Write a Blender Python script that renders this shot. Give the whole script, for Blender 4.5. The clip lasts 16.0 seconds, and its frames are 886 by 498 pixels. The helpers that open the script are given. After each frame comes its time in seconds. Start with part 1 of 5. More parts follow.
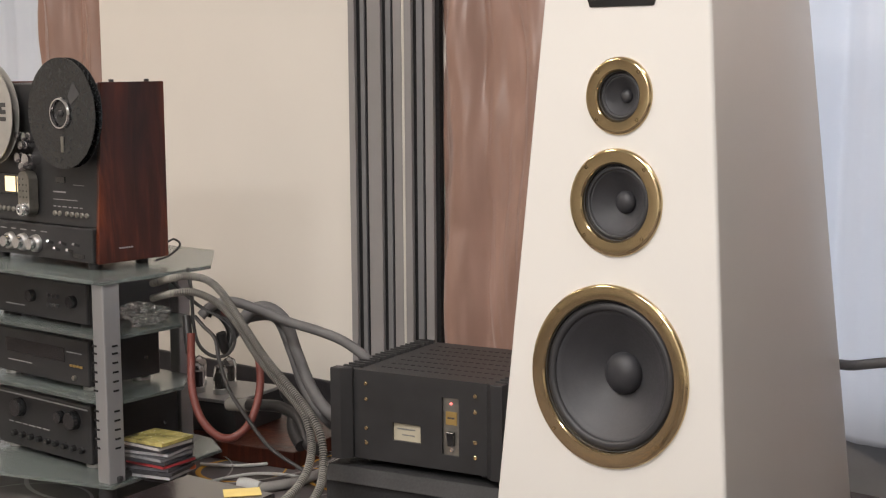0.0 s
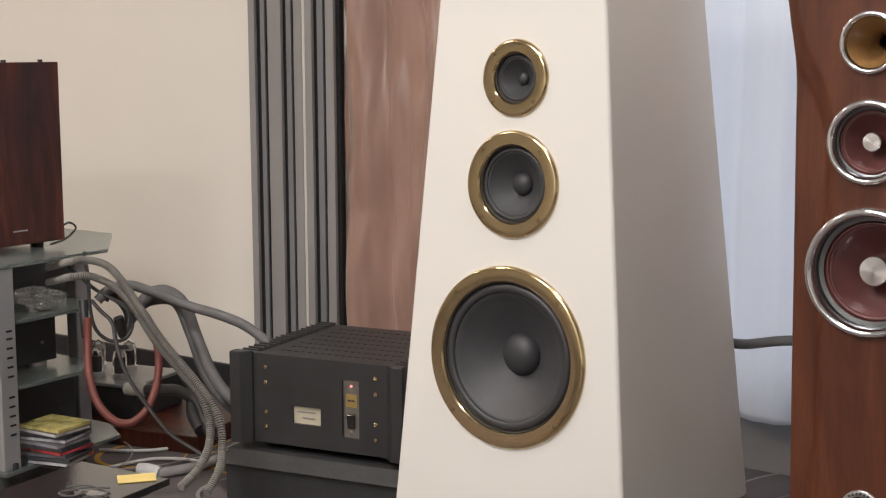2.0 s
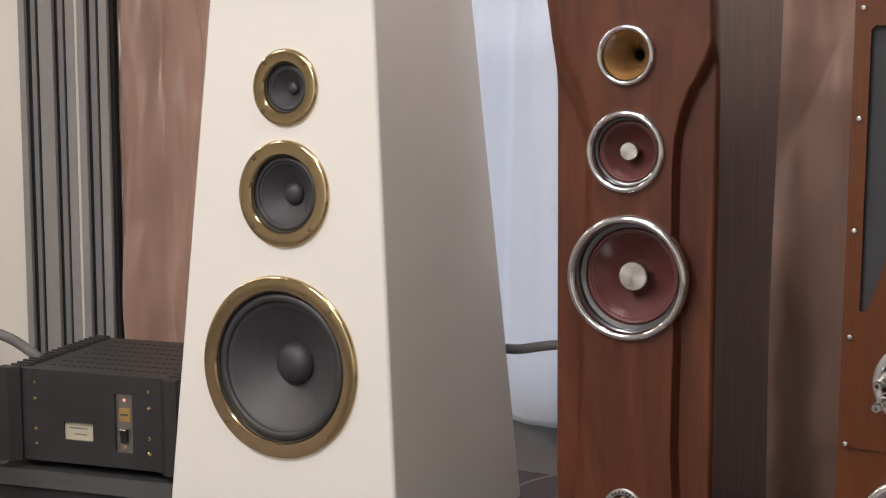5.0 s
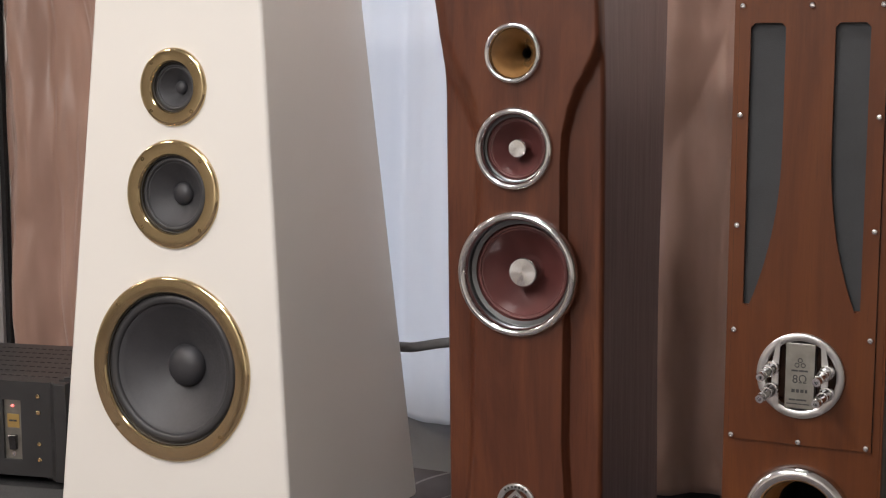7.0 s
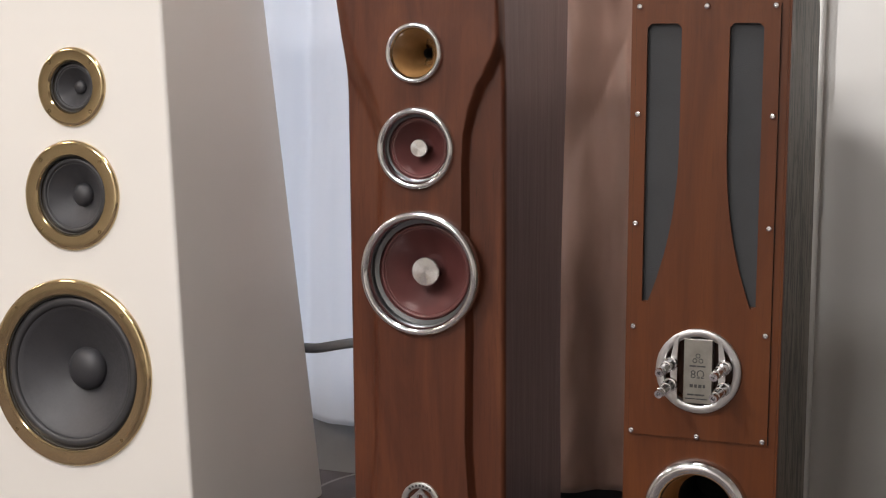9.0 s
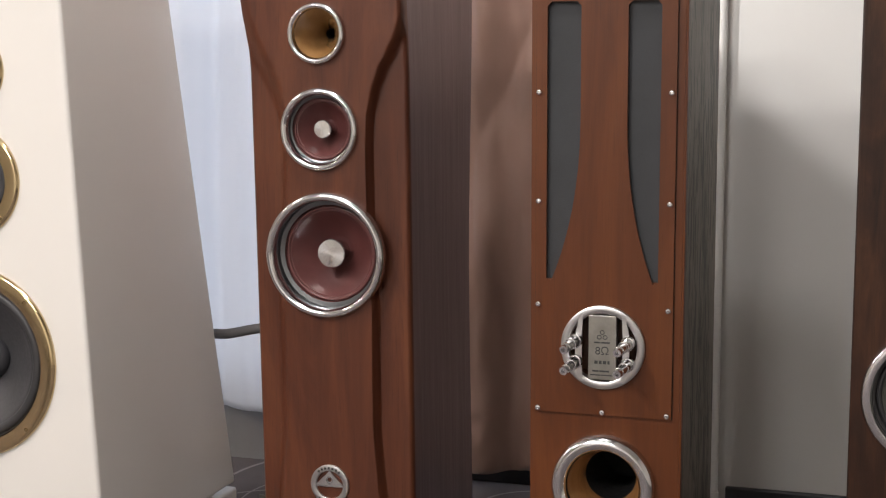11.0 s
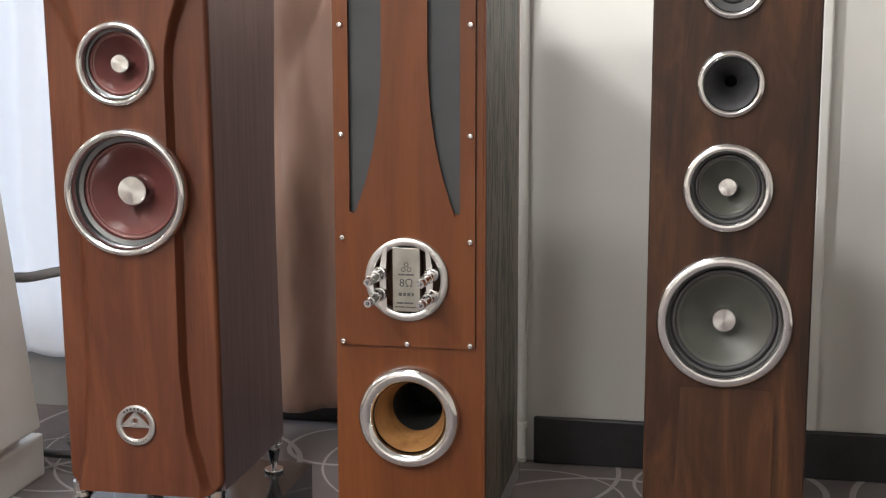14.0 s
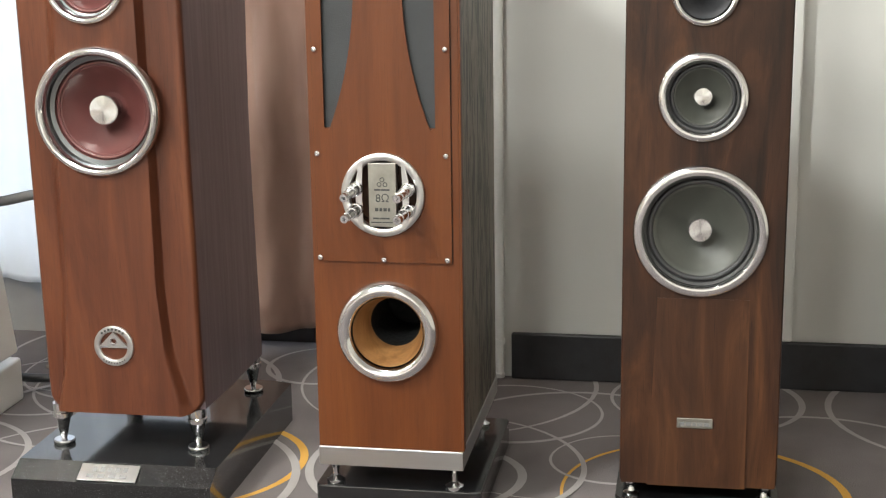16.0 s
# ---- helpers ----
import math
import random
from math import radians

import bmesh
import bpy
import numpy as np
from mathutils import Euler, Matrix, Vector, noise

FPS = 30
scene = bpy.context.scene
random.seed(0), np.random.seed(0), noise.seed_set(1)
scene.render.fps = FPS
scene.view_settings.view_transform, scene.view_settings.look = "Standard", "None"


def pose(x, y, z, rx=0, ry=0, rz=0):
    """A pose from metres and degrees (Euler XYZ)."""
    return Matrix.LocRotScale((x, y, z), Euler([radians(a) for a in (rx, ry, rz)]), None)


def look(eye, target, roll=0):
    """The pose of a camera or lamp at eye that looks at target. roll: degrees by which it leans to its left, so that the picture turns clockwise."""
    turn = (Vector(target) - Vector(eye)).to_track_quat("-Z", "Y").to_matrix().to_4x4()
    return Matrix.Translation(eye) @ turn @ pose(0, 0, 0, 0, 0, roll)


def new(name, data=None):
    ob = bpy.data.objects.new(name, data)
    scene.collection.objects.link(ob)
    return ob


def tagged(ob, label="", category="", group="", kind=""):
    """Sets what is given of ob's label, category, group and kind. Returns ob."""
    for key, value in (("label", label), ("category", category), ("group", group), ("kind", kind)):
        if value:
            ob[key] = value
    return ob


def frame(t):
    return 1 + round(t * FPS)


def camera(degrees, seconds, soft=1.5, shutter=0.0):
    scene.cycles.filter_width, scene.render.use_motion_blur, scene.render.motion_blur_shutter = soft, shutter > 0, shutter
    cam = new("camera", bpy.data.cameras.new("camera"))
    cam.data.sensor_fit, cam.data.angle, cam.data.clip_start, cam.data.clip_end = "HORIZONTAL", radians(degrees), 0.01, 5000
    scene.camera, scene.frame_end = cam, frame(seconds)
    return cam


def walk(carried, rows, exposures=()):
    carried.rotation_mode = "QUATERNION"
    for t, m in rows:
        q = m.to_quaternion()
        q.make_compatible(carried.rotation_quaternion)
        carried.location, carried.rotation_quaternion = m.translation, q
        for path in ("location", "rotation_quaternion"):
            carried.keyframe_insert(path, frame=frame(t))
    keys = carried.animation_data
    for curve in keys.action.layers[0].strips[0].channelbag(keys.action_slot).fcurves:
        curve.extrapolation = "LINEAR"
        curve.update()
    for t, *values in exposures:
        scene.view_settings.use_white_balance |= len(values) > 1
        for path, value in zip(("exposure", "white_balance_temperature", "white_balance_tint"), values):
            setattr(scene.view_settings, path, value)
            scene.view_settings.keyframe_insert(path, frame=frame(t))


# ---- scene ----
PATH = [
    (0, (0.1120, -0.1785, 1.2140), (-1.1616, 1.3422, 0.9630), -0.40),
    (0.5, (0.1164, -0.1760, 1.2140), (-1.1310, 1.3665, 0.9600), -0.40),
    (1, (0.1223, -0.1721, 1.2130), (-1.0991, 1.3893, 0.9490), -0.30),
    (1.5, (0.1277, -0.1661, 1.2150), (-1.0738, 1.4089, 0.9410), -0.20),
    (2, (0.1309, -0.1606, 1.2150), (-1.0431, 1.4346, 0.9380), -0.20),
    (2.5, (0.1355, -0.1538, 1.2140), (-0.9643, 1.4934, 0.9380), 0.20),
    (3, (0.1457, -0.1502, 1.2150), (-0.8987, 1.5339, 0.9450), 0.40),
    (3.5, (0.1566, -0.1459, 1.2150), (-0.8576, 1.5568, 0.9490), 0.30),
    (4, (0.1674, -0.1431, 1.2160), (-0.8299, 1.5693, 0.9500), 0.30),
    (4.5, (0.1767, -0.1415, 1.2160), (-0.7926, 1.5875, 0.9510), 0.30),
    (7, (0.2090, -0.1343, 1.2120), (-0.6102, 1.6709, 0.9490), 0.10),
    (7.5, (0.2125, -0.1353, 1.2090), (-0.5702, 1.6875, 0.9470), 0.20),
    (8, (0.2182, -0.1356, 1.2060), (-0.5355, 1.6981, 0.9470), 0.40),
    (8.5, (0.2232, -0.1352, 1.2050), (-0.5094, 1.7078, 0.9470), 0.20),
    (9, (0.2296, -0.1335, 1.2050), (-0.4782, 1.7193, 0.9470), 0.20),
    (9.2, (0.2319, -0.1315, 1.2050), (-0.4687, 1.7236, 0.9450), 0.20),
    (11.3, (0.2734, -0.1136, 1.1830), (-0.3144, 1.7769, 0.9040), -0.20),
    (11.5, (0.2771, -0.1117, 1.1820), (-0.2942, 1.7828, 0.8870), -0.20),
    (12, (0.2850, -0.1101, 1.1770), (-0.2418, 1.7943, 0.8660), -0.30),
    (12.5, (0.2914, -0.1098, 1.1720), (-0.1872, 1.8065, 0.8550), -0.20),
    (13, (0.2971, -0.1087, 1.1680), (-0.1557, 1.8116, 0.8390), -0.40),
    (13.5, (0.3022, -0.1069, 1.1640), (-0.1227, 1.8180, 0.8240), -0.30),
    (14, (0.3070, -0.1093, 1.1600), (-0.0684, 1.8245, 0.8160), -0.10),
    (14.5, (0.3055, -0.1107, 1.1540), (-0.0407, 1.8263, 0.8000), -0.00),
    (15, (0.3056, -0.1093, 1.1470), (-0.0373, 1.8239, 0.7630), -0.00),
    (15.5, (0.3071, -0.1079, 1.1410), (-0.0341, 1.8188, 0.7290), -0.20),
    (16, (0.3042, -0.1092, 1.1360), (-0.0345, 1.8117, 0.6930), -0.80),
]
cam = camera(34.06, 16.0, 1.2)
walk(cam, [(t, look(eye, target, roll)) for t, eye, target, roll in PATH], [(0, -0.07, 6500, 10), (2.5, -0.13, 6500, 10), (4.5, -0.16, 6500, 11), (9, -0.10, 6450, 11), (11.5, 0.10, 6500, 11), (13, 0.38, 6450, 9), (14.5, 0.68, 6400, 5), (16, 0.98, 6380, 1)])

# ---- light ----
world = bpy.data.worlds.new("room_world")
scene.world = world
world.use_nodes = True
wn = world.node_tree
sky = wn.nodes.new("ShaderNodeTexSky")
sky.sky_type = "NISHITA"
sky.sun_disc = False
sky.sun_elevation, sky.sun_rotation = radians(35), radians(200)
wn.links.new(sky.outputs[0], wn.nodes["Background"].inputs[0])
wn.nodes["Background"].inputs[1].default_value = 0.08


def area_lamp(name, m, sx, sy, watts, colour):
    d = bpy.data.lights.new(name, "AREA")
    d.shape, d.size, d.size_y, d.energy, d.color = "RECTANGLE", sx, sy, watts, colour
    o = new(name, d)
    o.matrix_world = m
    return o


WARM = (1.0, 0.87, 0.76)
NEUTRAL = (1.0, 0.962, 0.935)
DAY = (0.80, 0.86, 1.0)
# unseen lamps under the ceiling, added to match the brightness, and the window's daylight
area_lamp("unseen_overhead_light", pose(-1.75, 0.35, 2.83), 0.4, 0.4, 72, NEUTRAL)
area_lamp("unseen_overhead_light", pose(-1.45, -1.7, 2.83), 0.5, 0.5, 90, NEUTRAL)
area_lamp("unseen_overhead_light", pose(-3.5, 0.9, 2.83), 0.5, 0.5, 44, WARM)
area_lamp("unseen_overhead_light", pose(-5.2, 1.4, 2.83), 0.5, 0.5, 45, WARM)
area_lamp("unseen_overhead_light", pose(-0.45, -1.3, 2.83), 0.4, 0.4, 56, NEUTRAL)
area_lamp("unseen_overhead_light", pose(-0.6, 1.95, 2.83), 0.22, 0.22, 19, NEUTRAL)
area_lamp("window_daylight", pose(-1.5, 3.68, 1.35, -90, 0, 0), 2.3, 2.2, 14.5, DAY)
# a wall washer near the window, turned to the right-hand wall
wash = bpy.data.lights.new("wall_washer_light", "SPOT")
wash.energy, wash.color, wash.shadow_soft_size, wash.spot_size, wash.spot_blend = 185, NEUTRAL, 0.03, radians(97), 0.05
new("wall_washer_light", wash).matrix_world = look((-0.928, 2.626, 2.78), (-0.928 + 0.617, 2.626 + 0.771, 2.78 - 0.159))


# ---- materials ----
def nodes_of(name):
    m = bpy.data.materials.new(name)
    m.use_nodes = True
    t = m.node_tree
    return m, t, t.nodes["Principled BSDF"]


def ramp(t, fac, stops):
    r = t.nodes.new("ShaderNodeValToRGB")
    r.color_ramp.elements[0].position, r.color_ramp.elements[0].color = stops[0][0], (*stops[0][1], 1)
    r.color_ramp.elements[1].position, r.color_ramp.elements[1].color = stops[-1][0], (*stops[-1][1], 1)
    for p, c in stops[1:-1]:
        e = r.color_ramp.elements.new(p)
        e.color = (*c, 1)
    t.links.new(fac, r.inputs[0])
    return r.outputs[0]


def texture(t, kind, scale, detail=4.0, stretch=(1, 1, 1), rough=0.55, distort=0.0):
    c = t.nodes.new("ShaderNodeTexCoord")
    mp = t.nodes.new("ShaderNodeMapping")
    mp.inputs["Scale"].default_value = stretch
    t.links.new(c.outputs["Object"], mp.inputs[0])
    n = t.nodes.new(kind)
    t.links.new(mp.outputs[0], n.inputs["Vector"])
    n.inputs["Scale"].default_value = scale
    if kind == "ShaderNodeTexNoise":
        n.inputs["Detail"].default_value, n.inputs["Roughness"].default_value = detail, rough
        n.inputs["Distortion"].default_value = distort
    return n.outputs[0]


def bump(t, b, height, strength, distance):
    n = t.nodes.new("ShaderNodeBump")
    n.inputs["Strength"].default_value, n.inputs["Distance"].default_value = strength, distance
    t.links.new(height, n.inputs["Height"])
    t.links.new(n.outputs[0], b.inputs["Normal"])


def dim(c, k):
    return tuple(v * k for v in c)


def surface(name, c, rough=0.5, metal=0.0, vary=0.08, scale=9.0, grain=120.0, relief=0.15, deep=0.0006, stretch=(1, 1, 1), coat=0.0, spread=0.12):
    """Plain finish with a broad tone drift, a fine grain in the gloss and a fine relief."""
    m, t, b = nodes_of(name)
    big = texture(t, "ShaderNodeTexNoise", scale, 5, stretch)
    fine = texture(t, "ShaderNodeTexNoise", grain, 3, stretch)
    t.links.new(ramp(t, big, [(0.3, dim(c, 1 - vary)), (0.7, dim(c, 1 + vary))]), b.inputs["Base Color"])
    t.links.new(ramp(t, fine, [(0.3, (rough - spread * rough,) * 3), (0.7, (rough + spread * rough,) * 3)]), b.inputs["Roughness"])
    b.inputs["Metallic"].default_value = metal
    b.inputs["Coat Weight"].default_value = coat
    b.inputs["Coat Roughness"].default_value = 0.12
    if relief:
        bump(t, b, fine, relief, deep)
    return m


def wood(name, dark, mid, light, rough=0.35, coat=0.25, grain=14.0, pores=0.3, figure=2.2):
    """Veneer with its grain upright: long figure, fine streaks, open pores."""
    m, t, b = nodes_of(name)
    fig = texture(t, "ShaderNodeTexNoise", figure, 6, (5.0, 5.0, 0.8), 0.6, 1.2)
    streak = texture(t, "ShaderNodeTexNoise", grain, 8, (6.0, 6.0, 0.22), 0.7, 0.4)
    pore = texture(t, "ShaderNodeTexNoise", 90.0, 3, (5.0, 5.0, 0.16), 0.6)
    a = ramp(t, fig, [(0.3, dark), (0.5, mid), (0.72, light)])
    s = ramp(t, streak, [(0.3, (0.78, 0.76, 0.74)), (0.65, (1.08, 1.07, 1.06))])
    mx = t.nodes.new("ShaderNodeMix")
    mx.data_type, mx.blend_type = "RGBA", "MULTIPLY"
    mx.inputs[0].default_value = 0.55
    t.links.new(a, mx.inputs[6]), t.links.new(s, mx.inputs[7])
    p = ramp(t, pore, [(0.28, (1 - pores,) * 3), (0.42, (1, 1, 1))])
    m2 = t.nodes.new("ShaderNodeMix")
    m2.data_type, m2.blend_type = "RGBA", "MULTIPLY"
    m2.inputs[0].default_value = 1.0
    t.links.new(mx.outputs[2], m2.inputs[6]), t.links.new(p, m2.inputs[7])
    t.links.new(m2.outputs[2], b.inputs["Base Color"])
    t.links.new(ramp(t, streak, [(0.3, (rough * 1.25,) * 3), (0.7, (rough * 0.85,) * 3)]), b.inputs["Roughness"])
    b.inputs["Coat Weight"].default_value, b.inputs["Coat Roughness"].default_value = coat, 0.18
    b.inputs["Specular IOR Level"].default_value = 0.32
    bump(t, b, pore, 0.25, 0.0006)
    return m


def open_grain(name, c, c2, pit):
    """Limed veneer with its grain upright and long dark open pores, gathered in bands."""
    m, t, b = nodes_of(name)
    tone = texture(t, "ShaderNodeTexNoise", 7.0, 6, (5.0, 5.0, 0.35), 0.6, 0.5)
    band = texture(t, "ShaderNodeTexNoise", 3.2, 2, (6.0, 6.0, 0.5))
    pore = texture(t, "ShaderNodeTexNoise", 15.0, 3, (6.0, 6.0, 0.7), 0.55, 0.8)
    both = t.nodes.new("ShaderNodeMath")
    both.operation = "MULTIPLY_ADD"
    both.inputs[1].default_value = 0.45
    t.links.new(band, both.inputs[0]), t.links.new(pore, both.inputs[2])
    mask = ramp(t, both.outputs[0], [(0.735, (0, 0, 0)), (0.785, (1, 1, 1))])
    mx = t.nodes.new("ShaderNodeMix")
    mx.data_type = "RGBA"
    mx.inputs[7].default_value = (*pit, 1)
    t.links.new(mask, mx.inputs[0]), t.links.new(ramp(t, tone, [(0.3, c), (0.7, c2)]), mx.inputs[6])
    t.links.new(mx.outputs[2], b.inputs["Base Color"])
    b.inputs["Roughness"].default_value = 0.5
    inv = t.nodes.new("ShaderNodeMath")
    inv.operation = "SUBTRACT"
    inv.inputs[0].default_value = 1.0
    t.links.new(mask, inv.inputs[1])
    bump(t, b, inv.outputs[0], 0.5, 0.0012)
    return m


def cloth(name, c, c2, rough=0.75, sheen=0.4, weave=260.0):
    m, t, b = nodes_of(name)
    big = texture(t, "ShaderNodeTexNoise", 2.6, 5, (2, 2, 0.6))
    fine = texture(t, "ShaderNodeTexNoise", weave, 2, (1, 1, 0.3))
    t.links.new(ramp(t, big, [(0.3, c), (0.7, c2)]), b.inputs["Base Color"])
    b.inputs["Roughness"].default_value = rough
    b.inputs["Sheen Weight"].default_value = sheen
    bump(t, b, fine, 0.2, 0.0008)
    return m


def carpet_material(name, low, high):
    """Short cut pile, drifting a little in tone."""
    m, t, b = nodes_of(name)
    pile = texture(t, "ShaderNodeTexNoise", 330.0, 3)
    tone = texture(t, "ShaderNodeTexNoise", 3.0, 5)
    colour = ramp(t, tone, [(0.3, low), (0.7, high)])
    t.links.new(colour, b.inputs["Base Color"])
    b.inputs["Roughness"].default_value = 0.95
    b.inputs["Specular IOR Level"].default_value = 0.15
    bump(t, b, pile, 0.7, 0.004)
    return m


def glass(name, tint, rough=0.03, alpha=1.0):
    m, t, b = nodes_of(name)
    b.inputs["Base Color"].default_value = (*tint, 1)
    b.inputs["Transmission Weight"].default_value = alpha
    smear = texture(t, "ShaderNodeTexNoise", 30.0, 4)
    t.links.new(ramp(t, smear, [(0.3, (rough,) * 3), (0.8, (rough * 1.15,) * 3)]), b.inputs["Roughness"])
    b.inputs["IOR"].default_value = 1.5
    return m


def glow(name, c, strength):
    m, t, b = nodes_of(name)
    b.inputs["Base Color"].default_value = (*c, 1)
    b.inputs["Emission Color"].default_value = (*c, 1)
    b.inputs["Emission Strength"].default_value = strength
    return m


def granite(name):
    m, t, b = nodes_of(name)
    v = texture(t, "ShaderNodeTexNoise", 420.0, 2)
    t.links.new(ramp(t, v, [(0.62, (0.010, 0.010, 0.011)), (0.74, (0.22, 0.22, 0.225))]), b.inputs["Base Color"])
    b.inputs["Roughness"].default_value = 0.13
    b.inputs["Coat Weight"].default_value = 0.3
    return m


def sheer_cloth():
    """Thin white voile that lets daylight through."""
    m, t, b = nodes_of("sheer_voile")
    out = t.nodes["Material Output"]
    d, tr, cl = t.nodes.new("ShaderNodeBsdfDiffuse"), t.nodes.new("ShaderNodeBsdfTranslucent"), t.nodes.new("ShaderNodeBsdfTransparent")
    d.inputs[0].default_value, tr.inputs[0].default_value = (0.83, 0.84, 0.86, 1), (0.86, 0.88, 0.92, 1)
    a, c = t.nodes.new("ShaderNodeMixShader"), t.nodes.new("ShaderNodeMixShader")
    a.inputs[0].default_value, c.inputs[0].default_value = 0.45, 0.10
    t.links.new(d.outputs[0], a.inputs[1]), t.links.new(tr.outputs[0], a.inputs[2])
    t.links.new(a.outputs[0], c.inputs[1]), t.links.new(cl.outputs[0], c.inputs[2])
    t.links.new(c.outputs[0], out.inputs[0])
    fine = texture(t, "ShaderNodeTexNoise", 300.0, 2, (1, 1, 0.2))
    n = t.nodes.new("ShaderNodeBump")
    n.inputs["Strength"].default_value, n.inputs["Distance"].default_value = 0.15, 0.001
    t.links.new(fine, n.inputs["Height"]), t.links.new(n.outputs[0], d.inputs["Normal"])
    return m


CARPET = carpet_material("dark_carpet_pile", (0.124, 0.108, 0.108), (0.176, 0.155, 0.155))
PALE_YARN = carpet_material("pale_carpet_yarn", (0.27, 0.25, 0.245), (0.38, 0.355, 0.345))
OCHRE_YARN = carpet_material("ochre_carpet_yarn", (0.50, 0.27, 0.05), (0.64, 0.36, 0.085))
WALL = surface("wall_paint", (0.73, 0.70, 0.645), 0.62, vary=0.02, scale=1.5, grain=260, relief=0.22, deep=0.0008)
WALL_PALE = surface("pale_wall_paint", (0.585, 0.58, 0.56), 0.62, vary=0.02, scale=1.5, grain=260, relief=0.22, deep=0.0008)
CEIL = surface("ceiling_paint", (0.8, 0.79, 0.76), 0.8, vary=0.03, scale=2)
TRIM = surface("trim_paint", (0.64, 0.635, 0.615), 0.4, vary=0.04)
SKIRT = surface("dark_skirting", (0.022, 0.022, 0.026), 0.45, vary=0.25, scale=20)
BROWN = cloth("brown_satin_curtain", (0.255, 0.152, 0.117), (0.385, 0.242, 0.193), 0.32, 0.2)
BROWN.node_tree.nodes["Principled BSDF"].inputs["Specular IOR Level"].default_value = 0.75
SHEER = sheer_cloth()
CREAM = surface("cream_lacquer", (0.68, 0.66, 0.622), 0.32, vary=0.015, scale=3, grain=200, relief=0.04, deep=0.0003, coat=0.7)
UPSTAND = surface("grey_upstand_paint", (0.34, 0.34, 0.34), 0.5, vary=0.06)
BRASS = surface("polished_brass", (0.62, 0.49, 0.29), 0.15, 1.0, vary=0.04, scale=9, grain=60, relief=0.0, spread=0.12)
BRONZE = surface("dark_bronze", (0.17, 0.12, 0.06), 0.4, 0.8, vary=0.1)
CHROME = surface("polished_aluminium", (0.68, 0.685, 0.70), 0.14, 1.0, vary=0.03, scale=12, grain=90, relief=0.0, spread=0.12)
ALU = surface("brushed_aluminium", (0.55, 0.55, 0.55), 0.32, 1.0, vary=0.06, scale=12, grain=300, relief=0.12, stretch=(0.08, 1, 1))


def turned_metal(name, c, rough):
    """Lathe-turned metal: its fine circular grooves draw the light out into fans."""
    m, t, b = nodes_of(name)
    groove = texture(t, "ShaderNodeTexNoise", 40.0, 3)
    t.links.new(ramp(t, groove, [(0.3, dim(c, 0.94)), (0.7, c)]), b.inputs["Base Color"])
    b.inputs["Metallic"].default_value, b.inputs["Roughness"].default_value = 1.0, rough
    b.inputs["Anisotropic"].default_value = 0.95
    tan = t.nodes.new("ShaderNodeTangent")
    tan.direction_type, tan.axis = "RADIAL", "Y"
    t.links.new(tan.outputs[0], b.inputs["Tangent"])
    return m


TURNED = turned_metal("turned_aluminium", (0.74, 0.74, 0.74), 0.20)
RUBBER = surface("black_rubber", (0.028, 0.028, 0.030), 0.48, vary=0.1, scale=20, grain=200)
CONE = surface("black_paper_cone", (0.036, 0.036, 0.040), 0.55, vary=0.15, scale=14, grain=140, relief=0.3)
CAP = surface("black_dust_cap", (0.030, 0.030, 0.034), 0.5, vary=0.1, scale=14, grain=160)
RED_CONE = surface("dark_red_pulp_cone", (0.092, 0.030, 0.028), 0.36, vary=0.22, scale=12, grain=60, relief=0.18, deep=0.001)
GREY_CONE = surface("grey_green_cone", (0.052, 0.054, 0.047), 0.42, vary=0.15, scale=14, grain=120, relief=0.3)
GUNMETAL = surface("dark_polished_metal", (0.15, 0.155, 0.16), 0.32, 1.0, vary=0.05, scale=12, grain=90, relief=0.0)
SEAT_GREY = surface("grey_gasket", (0.045, 0.045, 0.046), 0.6, vary=0.1)
REDWOOD = wood("reddish_walnut_veneer", (0.056, 0.0160, 0.0080), (0.086, 0.0260, 0.0120), (0.122, 0.040, 0.0170), 0.38, 0.14)
# the blue daylight on the cabinet sides is put into this purple-grey
SIDEWOOD = wood("daylight_tinted_veneer", (0.135, 0.096, 0.106), (0.152, 0.110, 0.120), (0.168, 0.124, 0.134), 0.40, 0.3, pores=0.15)
ORANGE = wood("orange_brown_veneer", (0.076, 0.0195, 0.0042), (0.102, 0.0280, 0.0060), (0.126, 0.038, 0.0085), 0.42, 0.08, 16, 0.2, 1.6)
GREYWOOD = open_grain("grey_brown_open_grain", (0.135, 0.112, 0.083), (0.195, 0.165, 0.128), (0.022, 0.016, 0.012))
DARKWOOD = wood("dark_oak_veneer", (0.009, 0.0036, 0.002), (0.032, 0.0115, 0.005), (0.078, 0.030, 0.011), 0.45, 0.06, 17, 0.55, 3.0)
ROSEWOOD = wood("rosewood_side", (0.012, 0.0035, 0.002), (0.05, 0.010, 0.005), (0.135, 0.030, 0.010), 0.4, 0.2, 9, 0.25, 2.0)
PORTWOOD = wood("pale_ply_tube", (0.1600, 0.0740, 0.0252), (0.3200, 0.1628, 0.0612), (0.4000, 0.2220, 0.0936), 0.45, 0.1, 6, 0.2)
HORNWOOD = surface("golden_horn", (0.21, 0.112, 0.042), 0.2, vary=0.2, scale=20, coat=0.4)
MESH = surface("black_speaker_mesh", (0.031, 0.033, 0.036), 0.7, vary=0.15, scale=8, grain=700, relief=0.7, deep=0.001)
GRANITE = granite("black_granite")
BLACK = surface("black_anodised", (0.024, 0.024, 0.025), 0.42, vary=0.2, scale=10, grain=220)
MATT_BLACK = surface("matt_black_board", (0.018, 0.018, 0.019), 0.7, vary=0.2, scale=12, grain=160)
